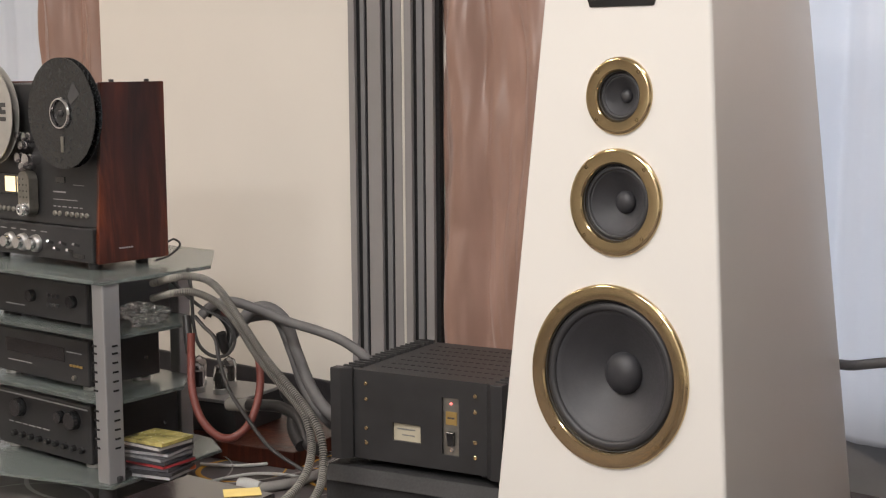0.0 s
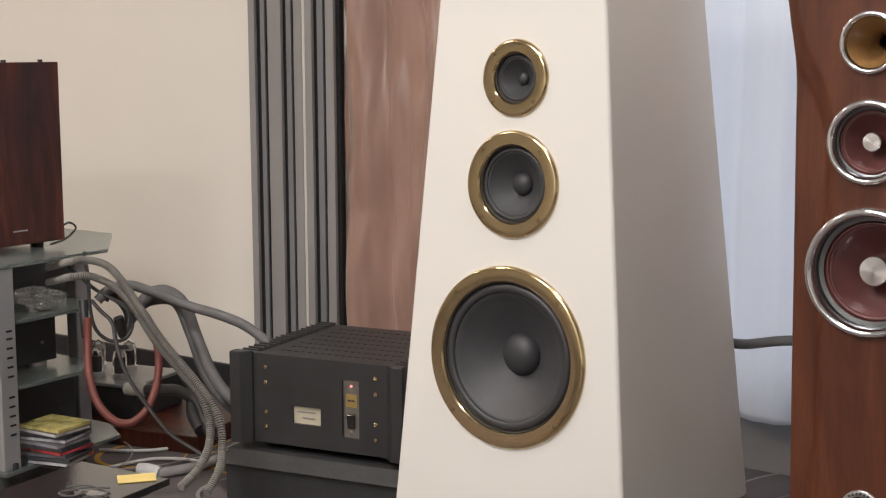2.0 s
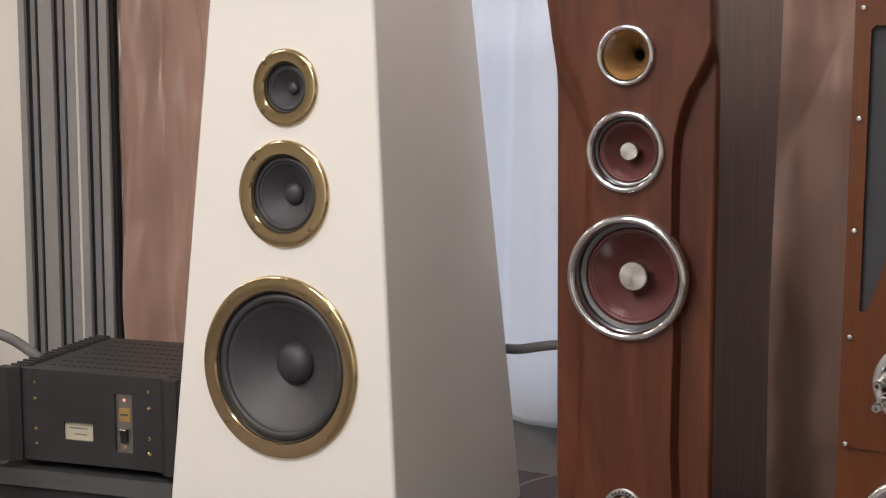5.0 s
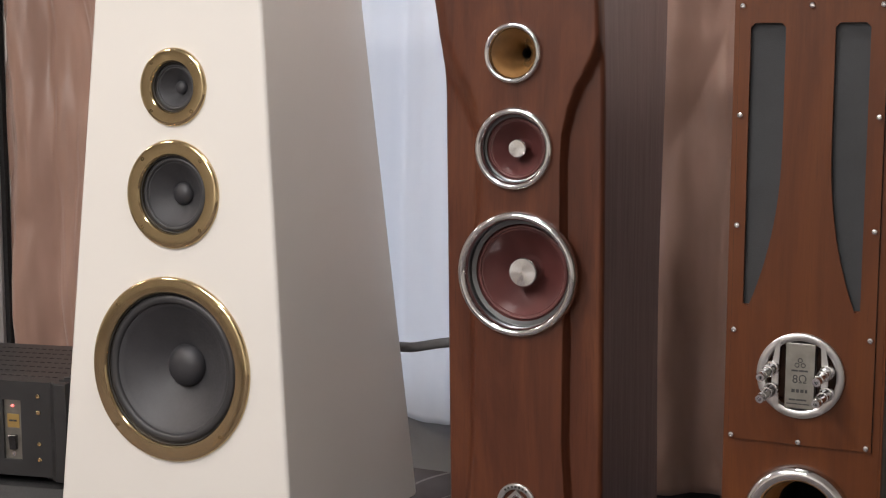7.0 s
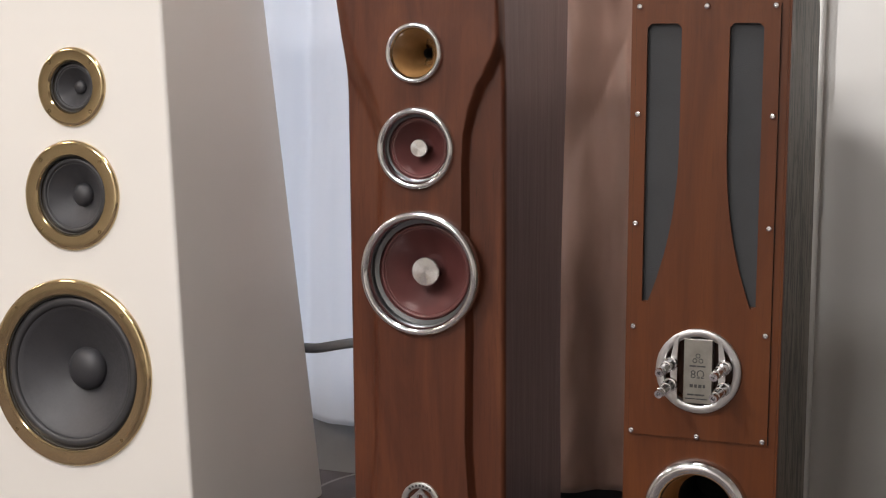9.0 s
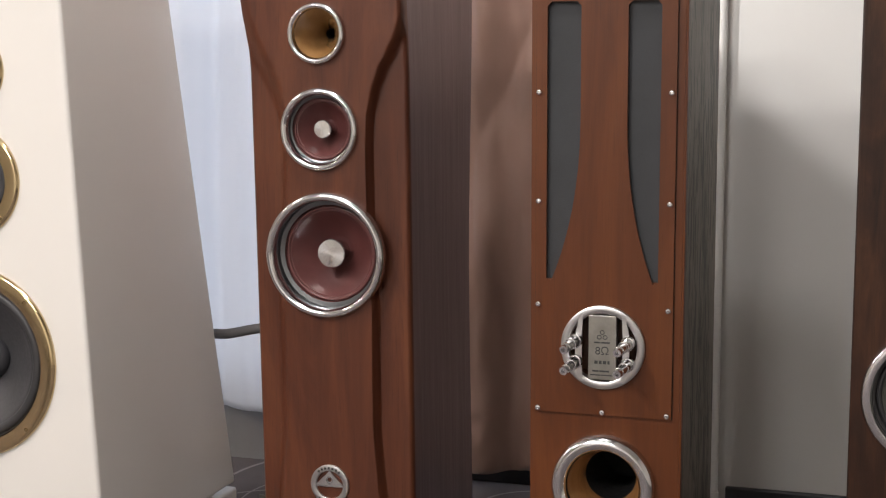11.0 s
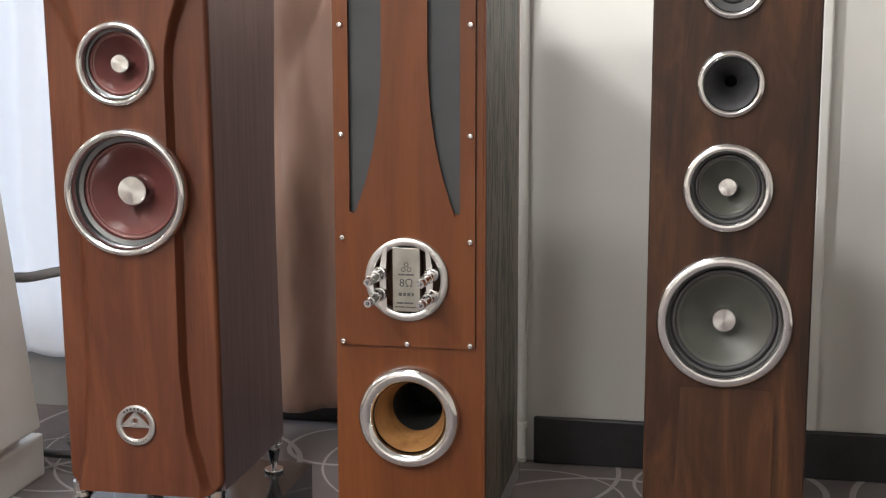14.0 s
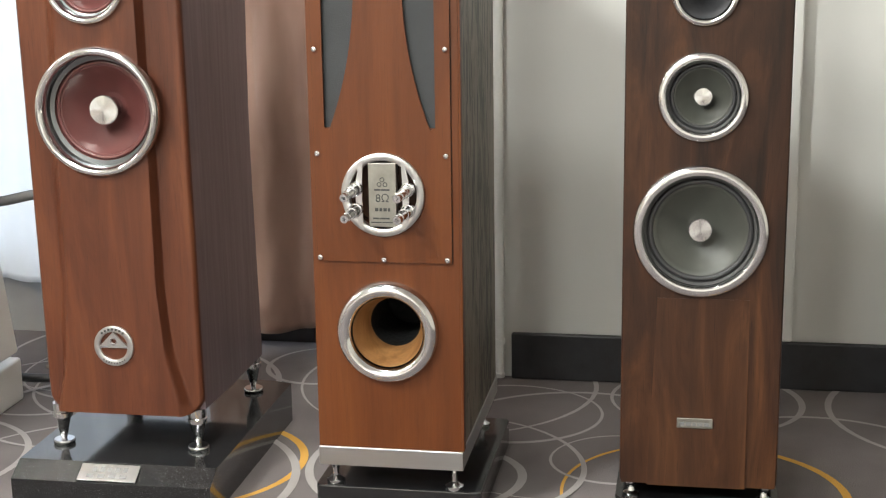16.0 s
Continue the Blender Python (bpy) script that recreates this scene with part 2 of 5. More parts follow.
GLOSS_BLACK = surface("black_gloss", (0.012, 0.012, 0.013), 0.16, vary=0.1, coat=0.5)
DARKGREY = surface("dark_grey_paint", (0.045, 0.045, 0.047), 0.5, vary=0.1)
SLAT_A = surface("grey_slat", (0.25, 0.24, 0.24), 0.5, vary=0.08, scale=4)
SLAT_B = surface("mid_grey_slat", (0.165, 0.167, 0.175), 0.5, vary=0.08, scale=4)
SLAT_D = surface("felt_and_shade_black", (0.008, 0.008, 0.009), 0.9, vary=0.2)
FROSTED = glass("frosted_green_glass", (0.58, 0.66, 0.64), 0.24, 0.89)
CLEAR = glass("clear_glass", (0.97, 0.98, 0.98))
PLASTIC = glass("thin_clear_plastic", (0.95, 0.95, 0.96), 0.06, 0.96)
POST = surface("satin_grey_post", (0.36, 0.365, 0.37), 0.38, 0.6, vary=0.08, grain=260, stretch=(1, 1, 0.1))
CREAM_PLATE = surface("cream_plate", (0.45, 0.41, 0.31), 0.4, vary=0.06)
GOLD_PLATE = surface("gold_plate", (0.52, 0.36, 0.13), 0.35, 0.7, vary=0.1)
YELLOW_CARD = surface("yellow_card", (0.50, 0.38, 0.13), 0.5, vary=0.1)
SILVER_PLATE = surface("engraved_silver_plate", (0.31, 0.30, 0.27), 0.4, 0.9, vary=0.15, scale=40)
REEL_DARK = surface("smoked_reel", (0.016, 0.017, 0.018), 0.26, vary=0.15, relief=0.0, coat=0.3)
REEL_SILVER = surface("satin_metal_reel", (0.55, 0.54, 0.51), 0.36, 0.7, vary=0.06, scale=30)
HOSE = surface("grey_braided_hose", (0.19, 0.18, 0.16), 0.6, vary=0.12, scale=30)
HOSE_DARK = surface("dark_hose_groove", (0.018, 0.017, 0.017), 0.7, vary=0.1)
PALE_SLEEVE = surface("pale_grey_sleeve", (0.30, 0.29, 0.275), 0.55, vary=0.1, scale=24)
RED_LACQUER = surface("orange_plastic", (0.45, 0.095, 0.03), 0.35, vary=0.1)
CABLE = surface("grey_cable_sleeve", (0.115, 0.112, 0.112), 0.6, vary=0.12, scale=24, grain=400)
BLACK_CABLE = surface("black_cable", (0.018, 0.017, 0.017), 0.42, vary=0.1)
RED_CABLE = surface("rust_red_cable", (0.12, 0.027, 0.019), 0.55, vary=0.15, scale=24)
TEXT_PALE = surface("pale_print", (0.26, 0.26, 0.26), 0.6, vary=0.05)
TEXT_GREY = surface("engraved_grey", (0.22, 0.22, 0.22), 0.55, 0.3, vary=0.1)
TEXT_DARK = surface("dark_print", (0.05, 0.05, 0.05), 0.6, vary=0.05)
LED = glow("red_led", (1.0, 0.2, 0.18), 1.4)
METER = glow("meter_lamp", (1.0, 0.80, 0.48), 1.1)
OUTSIDE = glow("daylight_backdrop", (0.86, 0.92, 1.0), 0.95)


# ---- shape helpers ----
def part(name, bm, material, parent=None, label="", smooth=False, mats=()):
    bmesh.ops.recalc_face_normals(bm, faces=bm.faces[:])
    me = bpy.data.meshes.new(name)
    bm.to_mesh(me)
    bm.free()
    for mm in (material, *mats):
        me.materials.append(mm)
    if smooth:
        me.shade_smooth()
        me.set_sharp_from_angle(angle=radians(38))
    o = new(name, me)
    if parent is not None:
        o.parent = parent
    if label:
        o["label"] = label
    return o


def again(o, m, parent=None):
    """Another object on the same mesh."""
    c = new(o.name.split(".")[0], o.data)
    c.parent = parent if parent is not None else o.parent
    c.matrix_local = m
    if "label" in o:
        c["label"] = o["label"]
    return c


def thing(name, label, category, m, group=""):
    e = new(name)
    e.empty_display_size = 0.05
    e.matrix_world = m
    return tagged(e, label, category, group)


def box(x0, y0, z0, x1, y1, z1, b=0.0, seg=2, into=None):
    bm = into or bmesh.new()
    r = bmesh.ops.create_cube(bm, size=1.0, matrix=Matrix.LocRotScale(((x0 + x1) / 2, (y0 + y1) / 2, (z0 + z1) / 2), None, (abs(x1 - x0), abs(y1 - y0), abs(z1 - z0))))
    if b:
        es = list({e for v in r["verts"] for e in v.link_edges})
        bmesh.ops.bevel(bm, geom=es, offset=b, segments=seg, profile=0.5, affect="EDGES")
    return bm


def hexa(lo, hi, b=0.0, seg=3):
    """A block from four low and four high corners, given in the same turning order."""
    bm = bmesh.new()
    a, c = [bm.verts.new(p) for p in lo], [bm.verts.new(p) for p in hi]
    bm.faces.new(a), bm.faces.new(c)
    for i in range(4):
        bm.faces.new((a[i], a[(i + 1) % 4], c[(i + 1) % 4], c[i]))
    if b:
        bmesh.ops.bevel(bm, geom=bm.edges[:], offset=b, segments=seg, profile=0.5, affect="EDGES")
    return bm


def lathe(profile, n=64, into=None, at=(0, 0, 0)):
    """Turns (radius, forward) round an axis that points to -y."""
    bm = into or bmesh.new()
    rows = []
    for r, d in profile:
        if r < 1e-6:
            rows.append([bm.verts.new((at[0], at[1] - d, at[2]))])
        else:
            rows.append([bm.verts.new((at[0] + r * math.cos(2 * math.pi * i / n), at[1] - d, at[2] + r * math.sin(2 * math.pi * i / n))) for i in range(n)])
    for a, c in zip(rows, rows[1:]):
        for i in range(n):
            j = (i + 1) % n
            if len(a) == 1 and len(c) == 1:
                continue
            if len(a) == 1:
                bm.faces.new((a[0], c[i], c[j]))
            elif len(c) == 1:
                bm.faces.new((a[i], a[j], c[0]))
            else:
                bm.faces.new((a[i], a[j], c[j], c[i]))
    return bm


def upright(profile, n=32, at=(0, 0, 0), into=None):
    """Turns (radius, height) round z."""
    bm = into or bmesh.new()
    rows = []
    for r, h in profile:
        rows.append([bm.verts.new((at[0], at[1], at[2] + h))] if r < 1e-6 else [bm.verts.new((at[0] + r * math.cos(2 * math.pi * i / n), at[1] + r * math.sin(2 * math.pi * i / n), at[2] + h)) for i in range(n)])
    for a, c in zip(rows, rows[1:]):
        for i in range(n):
            j = (i + 1) % n
            if len(a) == 1:
                bm.faces.new((a[0], c[i], c[j]))
            elif len(c) == 1:
                bm.faces.new((a[i], a[j], c[0]))
            else:
                bm.faces.new((a[i], a[j], c[j], c[i]))
    return bm


def plate(outer, holes, y, thick, bevel=0.0):
    """A board in the xz plane from an outline with holes; its front lies at y."""
    bm = bmesh.new()
    for loop in (outer, *holes):
        vs = [bm.verts.new((x, y, z)) for x, z in loop]
        for i in range(len(vs)):
            bm.edges.new((vs[i], vs[(i + 1) % len(vs)]))
    bmesh.ops.triangle_fill(bm, edges=bm.edges[:], use_beauty=True, normal=(0, -1, 0))
    r = bmesh.ops.extrude_face_region(bm, geom=bm.faces[:])
    bmesh.ops.translate(bm, vec=(0, thick, 0), verts=[v for v in r["geom"] if isinstance(v, bmesh.types.BMVert)])
    return bm


def slab(outline, z0, z1, b=0.0):
    """A board from an outline in the xy plane."""
    bm = bmesh.new()
    lo = [bm.verts.new((x, y, z0)) for x, y in outline]
    hi = [bm.verts.new((x, y, z1)) for x, y in outline]
    bm.faces.new(lo), bm.faces.new(hi)
    n = len(lo)
    for i in range(n):
        bm.faces.new((lo[i], lo[(i + 1) % n], hi[(i + 1) % n], hi[i]))
    if b:
        top = [e for e in bm.edges if e.verts[0].co.z > z1 - 1e-6 and e.verts[1].co.z > z1 - 1e-6]
        bmesh.ops.bevel(bm, geom=top, offset=b, segments=2, profile=0.5, affect="EDGES")
    return bm


def rounded(x0, z0, x1, z1, r, n=6):
    pts = []
    for cx, cz, a in ((x1 - r, z1 - r, 0), (x0 + r, z1 - r, 90), (x0 + r, z0 + r, 180), (x1 - r, z0 + r, 270)):
        pts += [(cx + r * math.cos(radians(a + 90 * i / n)), cz + r * math.sin(radians(a + 90 * i / n))) for i in range(n + 1)]
    return pts


def circle(cx, cz, r, n=48):
    return [(cx + r * math.cos(2 * math.pi * i / n), cz + r * math.sin(2 * math.pi * i / n)) for i in range(n)]


def smooth_line(pts, per=10):
    p = [Vector(q) for q in pts]
    p = [2 * p[0] - p[1], *p, 2 * p[-1] - p[-2]]
    out = []
    for i in range(1, len(p) - 2):
        for k in range(per):
            s = k / per
            a, b, c, d = p[i - 1], p[i], p[i + 1], p[i + 2]
            out.append(0.5 * (2 * b + (c - a) * s + (2 * a - 5 * b + 4 * c - d) * s * s + (3 * b - a - 3 * c + d) * s ** 3))
    return out + [p[-2]]


def sweep(pts, radius, n=12, per=10, rib=0.0, pitch=0.012):
    """A round cable through points; rib: ridges of a corrugated hose, its grooves in the second material."""
    line = smooth_line(pts, per)
    if rib:
        fine, acc = [line[0]], 0.0
        for a, b in zip(line, line[1:]):
            k = max(1, round((b - a).length / (pitch / 9)))
            fine += [a.lerp(b, (j + 1) / k) for j in range(k)]
        line = fine
    bm = bmesh.new()
    rows, side = [], Vector((0.3, 0.2, 0.93)).normalized()
    run = 0.0
    deep = []
    for i, c in enumerate(line):
        way = (line[min(i + 1, len(line) - 1)] - line[max(i - 1, 0)]).normalized()
        side = (side - way * side.dot(way)).normalized()
        up = way.cross(side)
        if i:
            run += (c - line[i - 1]).length
        wave = math.sin(2 * math.pi * run / pitch) if rib else 0
        r = radius + rib * wave
        deep.append(wave < 0.15)
        rows.append([bm.verts.new(c + r * (math.cos(2 * math.pi * k / n) * side + math.sin(2 * math.pi * k / n) * up)) for k in range(n)])
    for i, (a, b) in enumerate(zip(rows, rows[1:])):
        for k in range(n):
            f = bm.faces.new((a[k], a[(k + 1) % n], b[(k + 1) % n], b[k]))
            if rib and deep[i] and deep[i + 1]:
                f.material_index = 1
    bm.faces.new(rows[0]), bm.faces.new(rows[-1])
    return bm


def bars(x0, z, widths, high, y, gap=0.4, thick=0.0012, into=None):
    """Plain bars in place of small print."""
    bm = into or bmesh.new()
    x = x0
    for w in widths:
        box(x, y - thick, z, x + w, y, z + high, into=bm)
        x += w + high * gap
    return bm


def bore(ob, holes, angle=30):
    """Cuts round holes (x, y, z, radius, depth, lean) into a part, in its thing's own frame."""
    bpy.context.view_layer.update()
    bm = bmesh.new()
    for x, y, z, r, d, lean in holes:
        m = pose(x, y, z, lean) @ pose(0, d / 2 - 0.05, 0, 90)
        bmesh.ops.create_cone(bm, cap_ends=True, segments=72, radius1=r, radius2=r, depth=d + 0.1, matrix=m)
    me = bpy.data.meshes.new("cutter")
    bm.to_mesh(me)
    bm.free()
    cutter = new("cutter", me)
    cutter.matrix_world = ob.matrix_world.copy()
    bpy.context.view_layer.update()
    mod = ob.modifiers.new("bore", "BOOLEAN")
    mod.operation, mod.object, mod.solver = "DIFFERENCE", cutter, "EXACT"
    got = bpy.data.meshes.new_from_object(ob.evaluated_get(bpy.context.evaluated_depsgraph_get()))
    ob.modifiers.remove(mod)
    ob.data = got
    got.set_sharp_from_angle(angle=radians(angle))
    bpy.data.objects.remove(cutter)
    bpy.data.meshes.remove(me)



# ---- the room ----
def setting(name, bm, material, label, category, smooth=False):
    return tagged(part(name, bm, material, None, smooth=smooth), label, category, "", "structure")


setting("floor", box(-7.5, -3.6, -0.1, 3.2, 4.1, 0), CARPET, "dark grey-brown short-pile hotel carpet", "carpet")


def yarn_rings(name, rings, material, label, z, seed):
    """Uneven rings of yarn in the pile: each swells and thins on its way round."""
    rnd = random.Random(seed)
    bm = bmesh.new()
    for k, (cx, cy, r, wide) in enumerate(rings):
        n, p, q, g = 72, rnd.uniform(0, 6.28), rnd.uniform(0, 6.28), rnd.uniform(0, 6.28)
        h = z + 0.00011 * k
        inner, outer = [], []
        for i in range(n):
            a = 2 * math.pi * i / n
            rr = r * (1 + 0.018 * math.sin(2 * a + p) + 0.010 * math.sin(3 * a + q))
            w = wide * (0.48 + 0.22 * math.sin(a + g))
            inner.append(bm.verts.new((cx + (rr - w) * math.cos(a), cy + (rr - w) * math.sin(a), h)))
            outer.append(bm.verts.new((cx + (rr + w) * math.cos(a), cy + (rr + w) * math.sin(a), h)))
        for i in range(n):
            j = (i + 1) % n
            bm.faces.new((inner[i], outer[i], outer[j], inner[j]))
    return tagged(part(name, bm, material), label, "carpet pattern", "", "stuff")


PALE = [(-0.102, 3.115, 0.205, 0.012), (0.161, 2.843, 0.144, 0.009), (0.055, 2.937, 0.343, 0.009), (-0.291, 3.305, 0.368, 0.010),
        (0.349, 3.258, 0.223, 0.013), (1.017, 3.239, 0.377, 0.014), (0.601, 2.849, 0.315, 0.008), (-0.901, 2.556, 0.404, 0.014),
        (-1.421, 2.627, 0.290, 0.012), (-0.633, 3.416, 0.154, 0.010), (-0.202, 2.762, 0.297, 0.015), (-0.215, 2.685, 0.182, 0.014),
        (-1.15, 3.32, 0.26, 0.010), (-1.02, 3.22, 0.31, 0.011), (-1.28, 3.16, 0.22, 0.010), (-1.12, 2.98, 0.24, 0.012), (-1.2, 3.45, 0.33, 0.010)]
OCHRE = [(-0.779, 2.703, 0.265, 0.013), (0.338, 2.665, 0.290, 0.013), (-3.104, 2.705, 0.130, 0.012), (-2.98, 3.02, 0.17, 0.010)]
rnd = random.Random(31)
for gx in range(-18, 8):
    for gy in range(-8, 9):
        x, y = 0.41 * gx + rnd.uniform(-0.15, 0.15), 0.41 * gy + rnd.uniform(-0.15, 0.15)
        r, pick = rnd.choice((0.15, 0.2, 0.24, 0.3, 0.36)), rnd.random()
        if -1.75 < x < 1.1 and y > 2.2 or not (-7.1 < x < 2.9 and -3.2 < y < 3.3):
            continue
        if pick < 0.13:
            OCHRE.append((x, y, min(r, 0.27), 0.012))
        elif pick < 0.62:
            PALE.append((x, y, r, rnd.uniform(0.008, 0.014)))
yarn_rings("pale_ring_pattern", PALE, PALE_YARN, "pale grey yarn rings tufted into the dark carpet", 0.0012, 7)
yarn_rings("ochre_ring_pattern", OCHRE, OCHRE_YARN, "ochre yellow yarn rings tufted into the dark carpet", 0.0010, 8)
setting("ceiling", box(-7.5, -3.6, 2.85, 3.2, 4.1, 2.95), CEIL, "plain white painted ceiling over the room", "ceiling")
setting("wall_pier_right", box(-0.16, 3.39, 0, 0.78, 3.9, 2.85, 0.004), WALL_PALE, "off-white painted wall pier beside the window", "wall")
setting("wall_pilaster", box(0.78, 3.2, 0, 3.2, 3.9, 2.85, 0.012), WALL_PALE, "off-white painted wall that steps forward", "wall")
setting("wall_pier_left", box(-4.64, 3.39, 0, -2.86, 3.9, 2.85, 0.004), WALL, "cream painted wall pier between two windows", "wall")
setting("wall_west", box(-7.5, -3.6, 0, -7.3, 4.1, 2.85), WALL, "plain cream painted side wall", "wall")
setting("wall_east", box(3.0, -3.6, 0, 3.2, 3.2, 2.85), WALL, "plain cream painted side wall", "wall")
setting("wall_south", box(-7.3, -3.6, 0, 3.0, -3.4, 2.85), WALL, "plain cream painted wall facing the windows", "wall")
for k, (x0, x1) in enumerate(((-2.86, -0.16), (-7.3, -4.64))):
    setting("wall_under_window_%d" % (k + 1), box(x0, 3.64, 0, x1, 3.9, 0.155), UPSTAND, "low grey painted upstand under the window", "wall")
    setting("wall_over_window_%d" % (k + 1), box(x0, 3.7, 2.6, x1, 3.9, 2.85), WALL, "cream painted wall above the window", "wall")
    win = thing("window_%d" % (k + 1), "tall white-framed window behind a sheer curtain", "window", pose((x0 + x1) / 2, 3.8, 0.155))
    win["kind"] = "structure"
    w2 = (x1 - x0) / 2
    for a in (-w2 + 0.03, 0.0, w2 - 0.03):
        part("window_frame", box(a - 0.03, -0.03, 0, a + 0.03, 0.03, 2.445, 0.004), TRIM, win)
    for a in (0.03, 2.415):
        part("window_frame", box(-w2, -0.028, a - 0.03, w2, 0.028, a + 0.03, 0.004), TRIM, win)
    for a, b2 in ((-w2 + 0.06, -0.03), (0.03, w2 - 0.06)):
        pane = part("pane", box(a, -0.004, 0.06, b2, 0.004, 2.385), CLEAR, win, "clear glass pane")
        pane.visible_shadow = False
# plain black strip in the dark band below the curtain hem
setting("baseboard_window", box(-1.02, 3.622, 0, -0.17, 3.639, 0.06, 0.003), SKIRT, "black strip along the foot of the low upstand", "skirting")
setting("backdrop", box(-9, 5.0, -1, 3, 5.02, 4), OUTSIDE, "pale blue daylight outside the windows", "daylight")
setting("baseboard", box(-0.138, 3.372, 0, 0.779, 3.389, 0.12, 0.004), SKIRT, "black skirting board along the white wall", "skirting")
setting("baseboard_pilaster", box(0.762, 3.18, 0, 3.0, 3.199, 0.12, 0.006), SKIRT, "black skirting board round the wall corner", "skirting")
setting("baseboard_left", box(-4.64, 3.374, 0, -2.86, 3.389, 0.12, 0.004), SKIRT, "black skirting board along the cream wall", "skirting")
bm = upright([(0, 0), (0.013, 0), (0.013, 0.012), (0.0105, 0.014), (0.0105, 0.086), (0.0145, 0.088), (0.0145, 0.102), (0.012, 0.104), (0.012, 2.85), (0, 2.85)], 16, (-0.168, 3.372, 0.004))
setting("trim_pipe", bm, TRIM, "white painted corner pipe at the wall's edge", "pipe", True)
setting("trim_moulding", box(0.526, 3.374, 0.121, 0.55, 3.389, 2.85, 0.004), TRIM, "white upright moulding on the wall", "trim")


def drape(name, x0, x1, y, z0, z1, folds, deep, material, label, seed, wide=260, crease=0.5):
    """A hanging cloth with uneven upright folds, a little creased."""
    rnd = random.Random(seed)
    waves = [(folds * f, deep * a, rnd.uniform(0, 6.3)) for f, a in ((1, 1), (0.53, 0.7), (1.9, 0.35), (3.7, 0.1))]
    bm = bmesh.new()
    nz, rows = 130, []
    for j in range(nz + 1):
        s = j / nz
        z = z0 + (z1 - z0) * s
        row = []
        for i in range(wide + 1):
            u = i / wide
            bend = 0.25 * noise.noise((u * 2.0, s * 1.6, seed))
            d = sum(a * math.sin(2 * math.pi * f * (u + 0.035 * bend) + p + 0.5 * bend) for f, a, p in waves)
            d += crease * deep * (noise.noise((u * 5.0 + s, s * 6.0, seed + 3.0)) + 0.55 * noise.noise((u * 9.0 + 4.0 * s, s * 11.0 - 3.0 * u, seed + 8.0))) + 0.22 * deep * noise.noise((u * 24.0, s * 19.0, seed))
            d += 0.75 * crease * deep * (0.5 - abs(noise.noise((u * 2.6 + 1.7 * s, s * 6.5 - 2.4 * u, seed + 11.0))) * 2.0)
            d += 0.5 * crease * deep * max(0.0, 1 - s / 0.09) * noise.noise((u * 16.0, s * 90.0, seed + 5.0))
            row.append(bm.verts.new((x0 + (x1 - x0) * u, y + d * (0.75 + 0.25 * s), z + 0.006 * math.sin(9 * u + seed) * (1 - s))))
        rows.append(row)
    for a, b in zip(rows, rows[1:]):
        for i in range(wide):
            bm.faces.new((a[i], a[i + 1], b[i + 1], b[i]))
    o = part(name, bm, material, None, smooth=True)
    sol = o.modifiers.new("cloth_thickness", "SOLIDIFY")
    sol.thickness = 0.002
    return tagged(o, label, "curtain")


drape("brown_curtain", -1.02, -0.18, 3.53, 0.055, 2.8, 2.6, 0.040, BROWN, "brown satin curtain with soft creases, hanging to the carpet", 4, crease=1.0)
drape("brown_curtain", -2.865, -2.2, 3.355, 0.04, 2.8, 2.3, 0.036, BROWN, "brown satin curtain gathered beside the slatted panel", 9, crease=0.8)
drape("brown_curtain", -5.2, -4.66, 3.50, 0.04, 2.8, 2.2, 0.034, BROWN, "brown satin curtain drawn to the cream wall", 13)
drape("sheer_curtain", -2.84, -0.2, 3.59, 0.16, 2.8, 11, 0.024, SHEER, "thin white sheer curtain glowing with blue daylight", 21, 420)
drape("sheer_curtain", -7.25, -4.66, 3.60, 0.16, 2.8, 13, 0.012, SHEER, "thin white sheer curtain glowing with blue daylight", 23, 420)

# slatted panel beside the window
panel = thing("slatted_panel", "tall grey slatted acoustic panel with black grooves", "acoustic panel", pose(-3.25, 3.36, 0.0))
part("backing_board", box(0, 0.004, 0, 0.385, 0.022, 2.6), SLAT_D, panel, "black felt backing")
SLAT_L = surface("pale_slat_edge", (0.55, 0.53, 0.48), 0.45, vary=0.06)
x = 0.0
for w, mat, gap in ((19, SLAT_A, 15), (13, SLAT_B, 12), (40, SLAT_A, 13), (15, SLAT_B, 10), (25, SLAT_A, 0.4), (7, SLAT_L, 0.4), (20, SLAT_A, 13), (17, SLAT_B, 10), (23, SLAT_A, 15)):
    d = 0.005 if mat is SLAT_B else 0.010
    part("slat", box(x * 0.00146, -d, 0, (x + w) * 0.00146, 0.0035, 2.6, 0.0015), mat, panel)
    x += w + gap


# ---- loudspeakers ----
def ring_profile(ro, ri, thick, style):
    if style == "flat":
        face = [(ro - thick * 0.55 - (ro - ri - thick * 0.55 - 0.004) * k / 8, thick * (0.95 + 0.05 * math.sin(math.pi * k / 8))) for k in range(9)]
        return [(ro, -0.004), (ro, thick * 0.3), (ro - thick * 0.2, thick * 0.66), *face, (ri + 0.0012, thick * 0.6), (ri, thick * 0.2), (ri - 0.0005, -0.012)]
    pts = []
    mid, half = (ro + ri) / 2, (ro - ri) / 2
    for i in range(15):
        a = math.pi * i / 14
        pts.append((mid + half * math.cos(a), thick * math.sin(a) ** 0.8 if 0 < i < 14 else 0.0))
    return [(ro, -0.004), *pts, (ri, -0.03)]


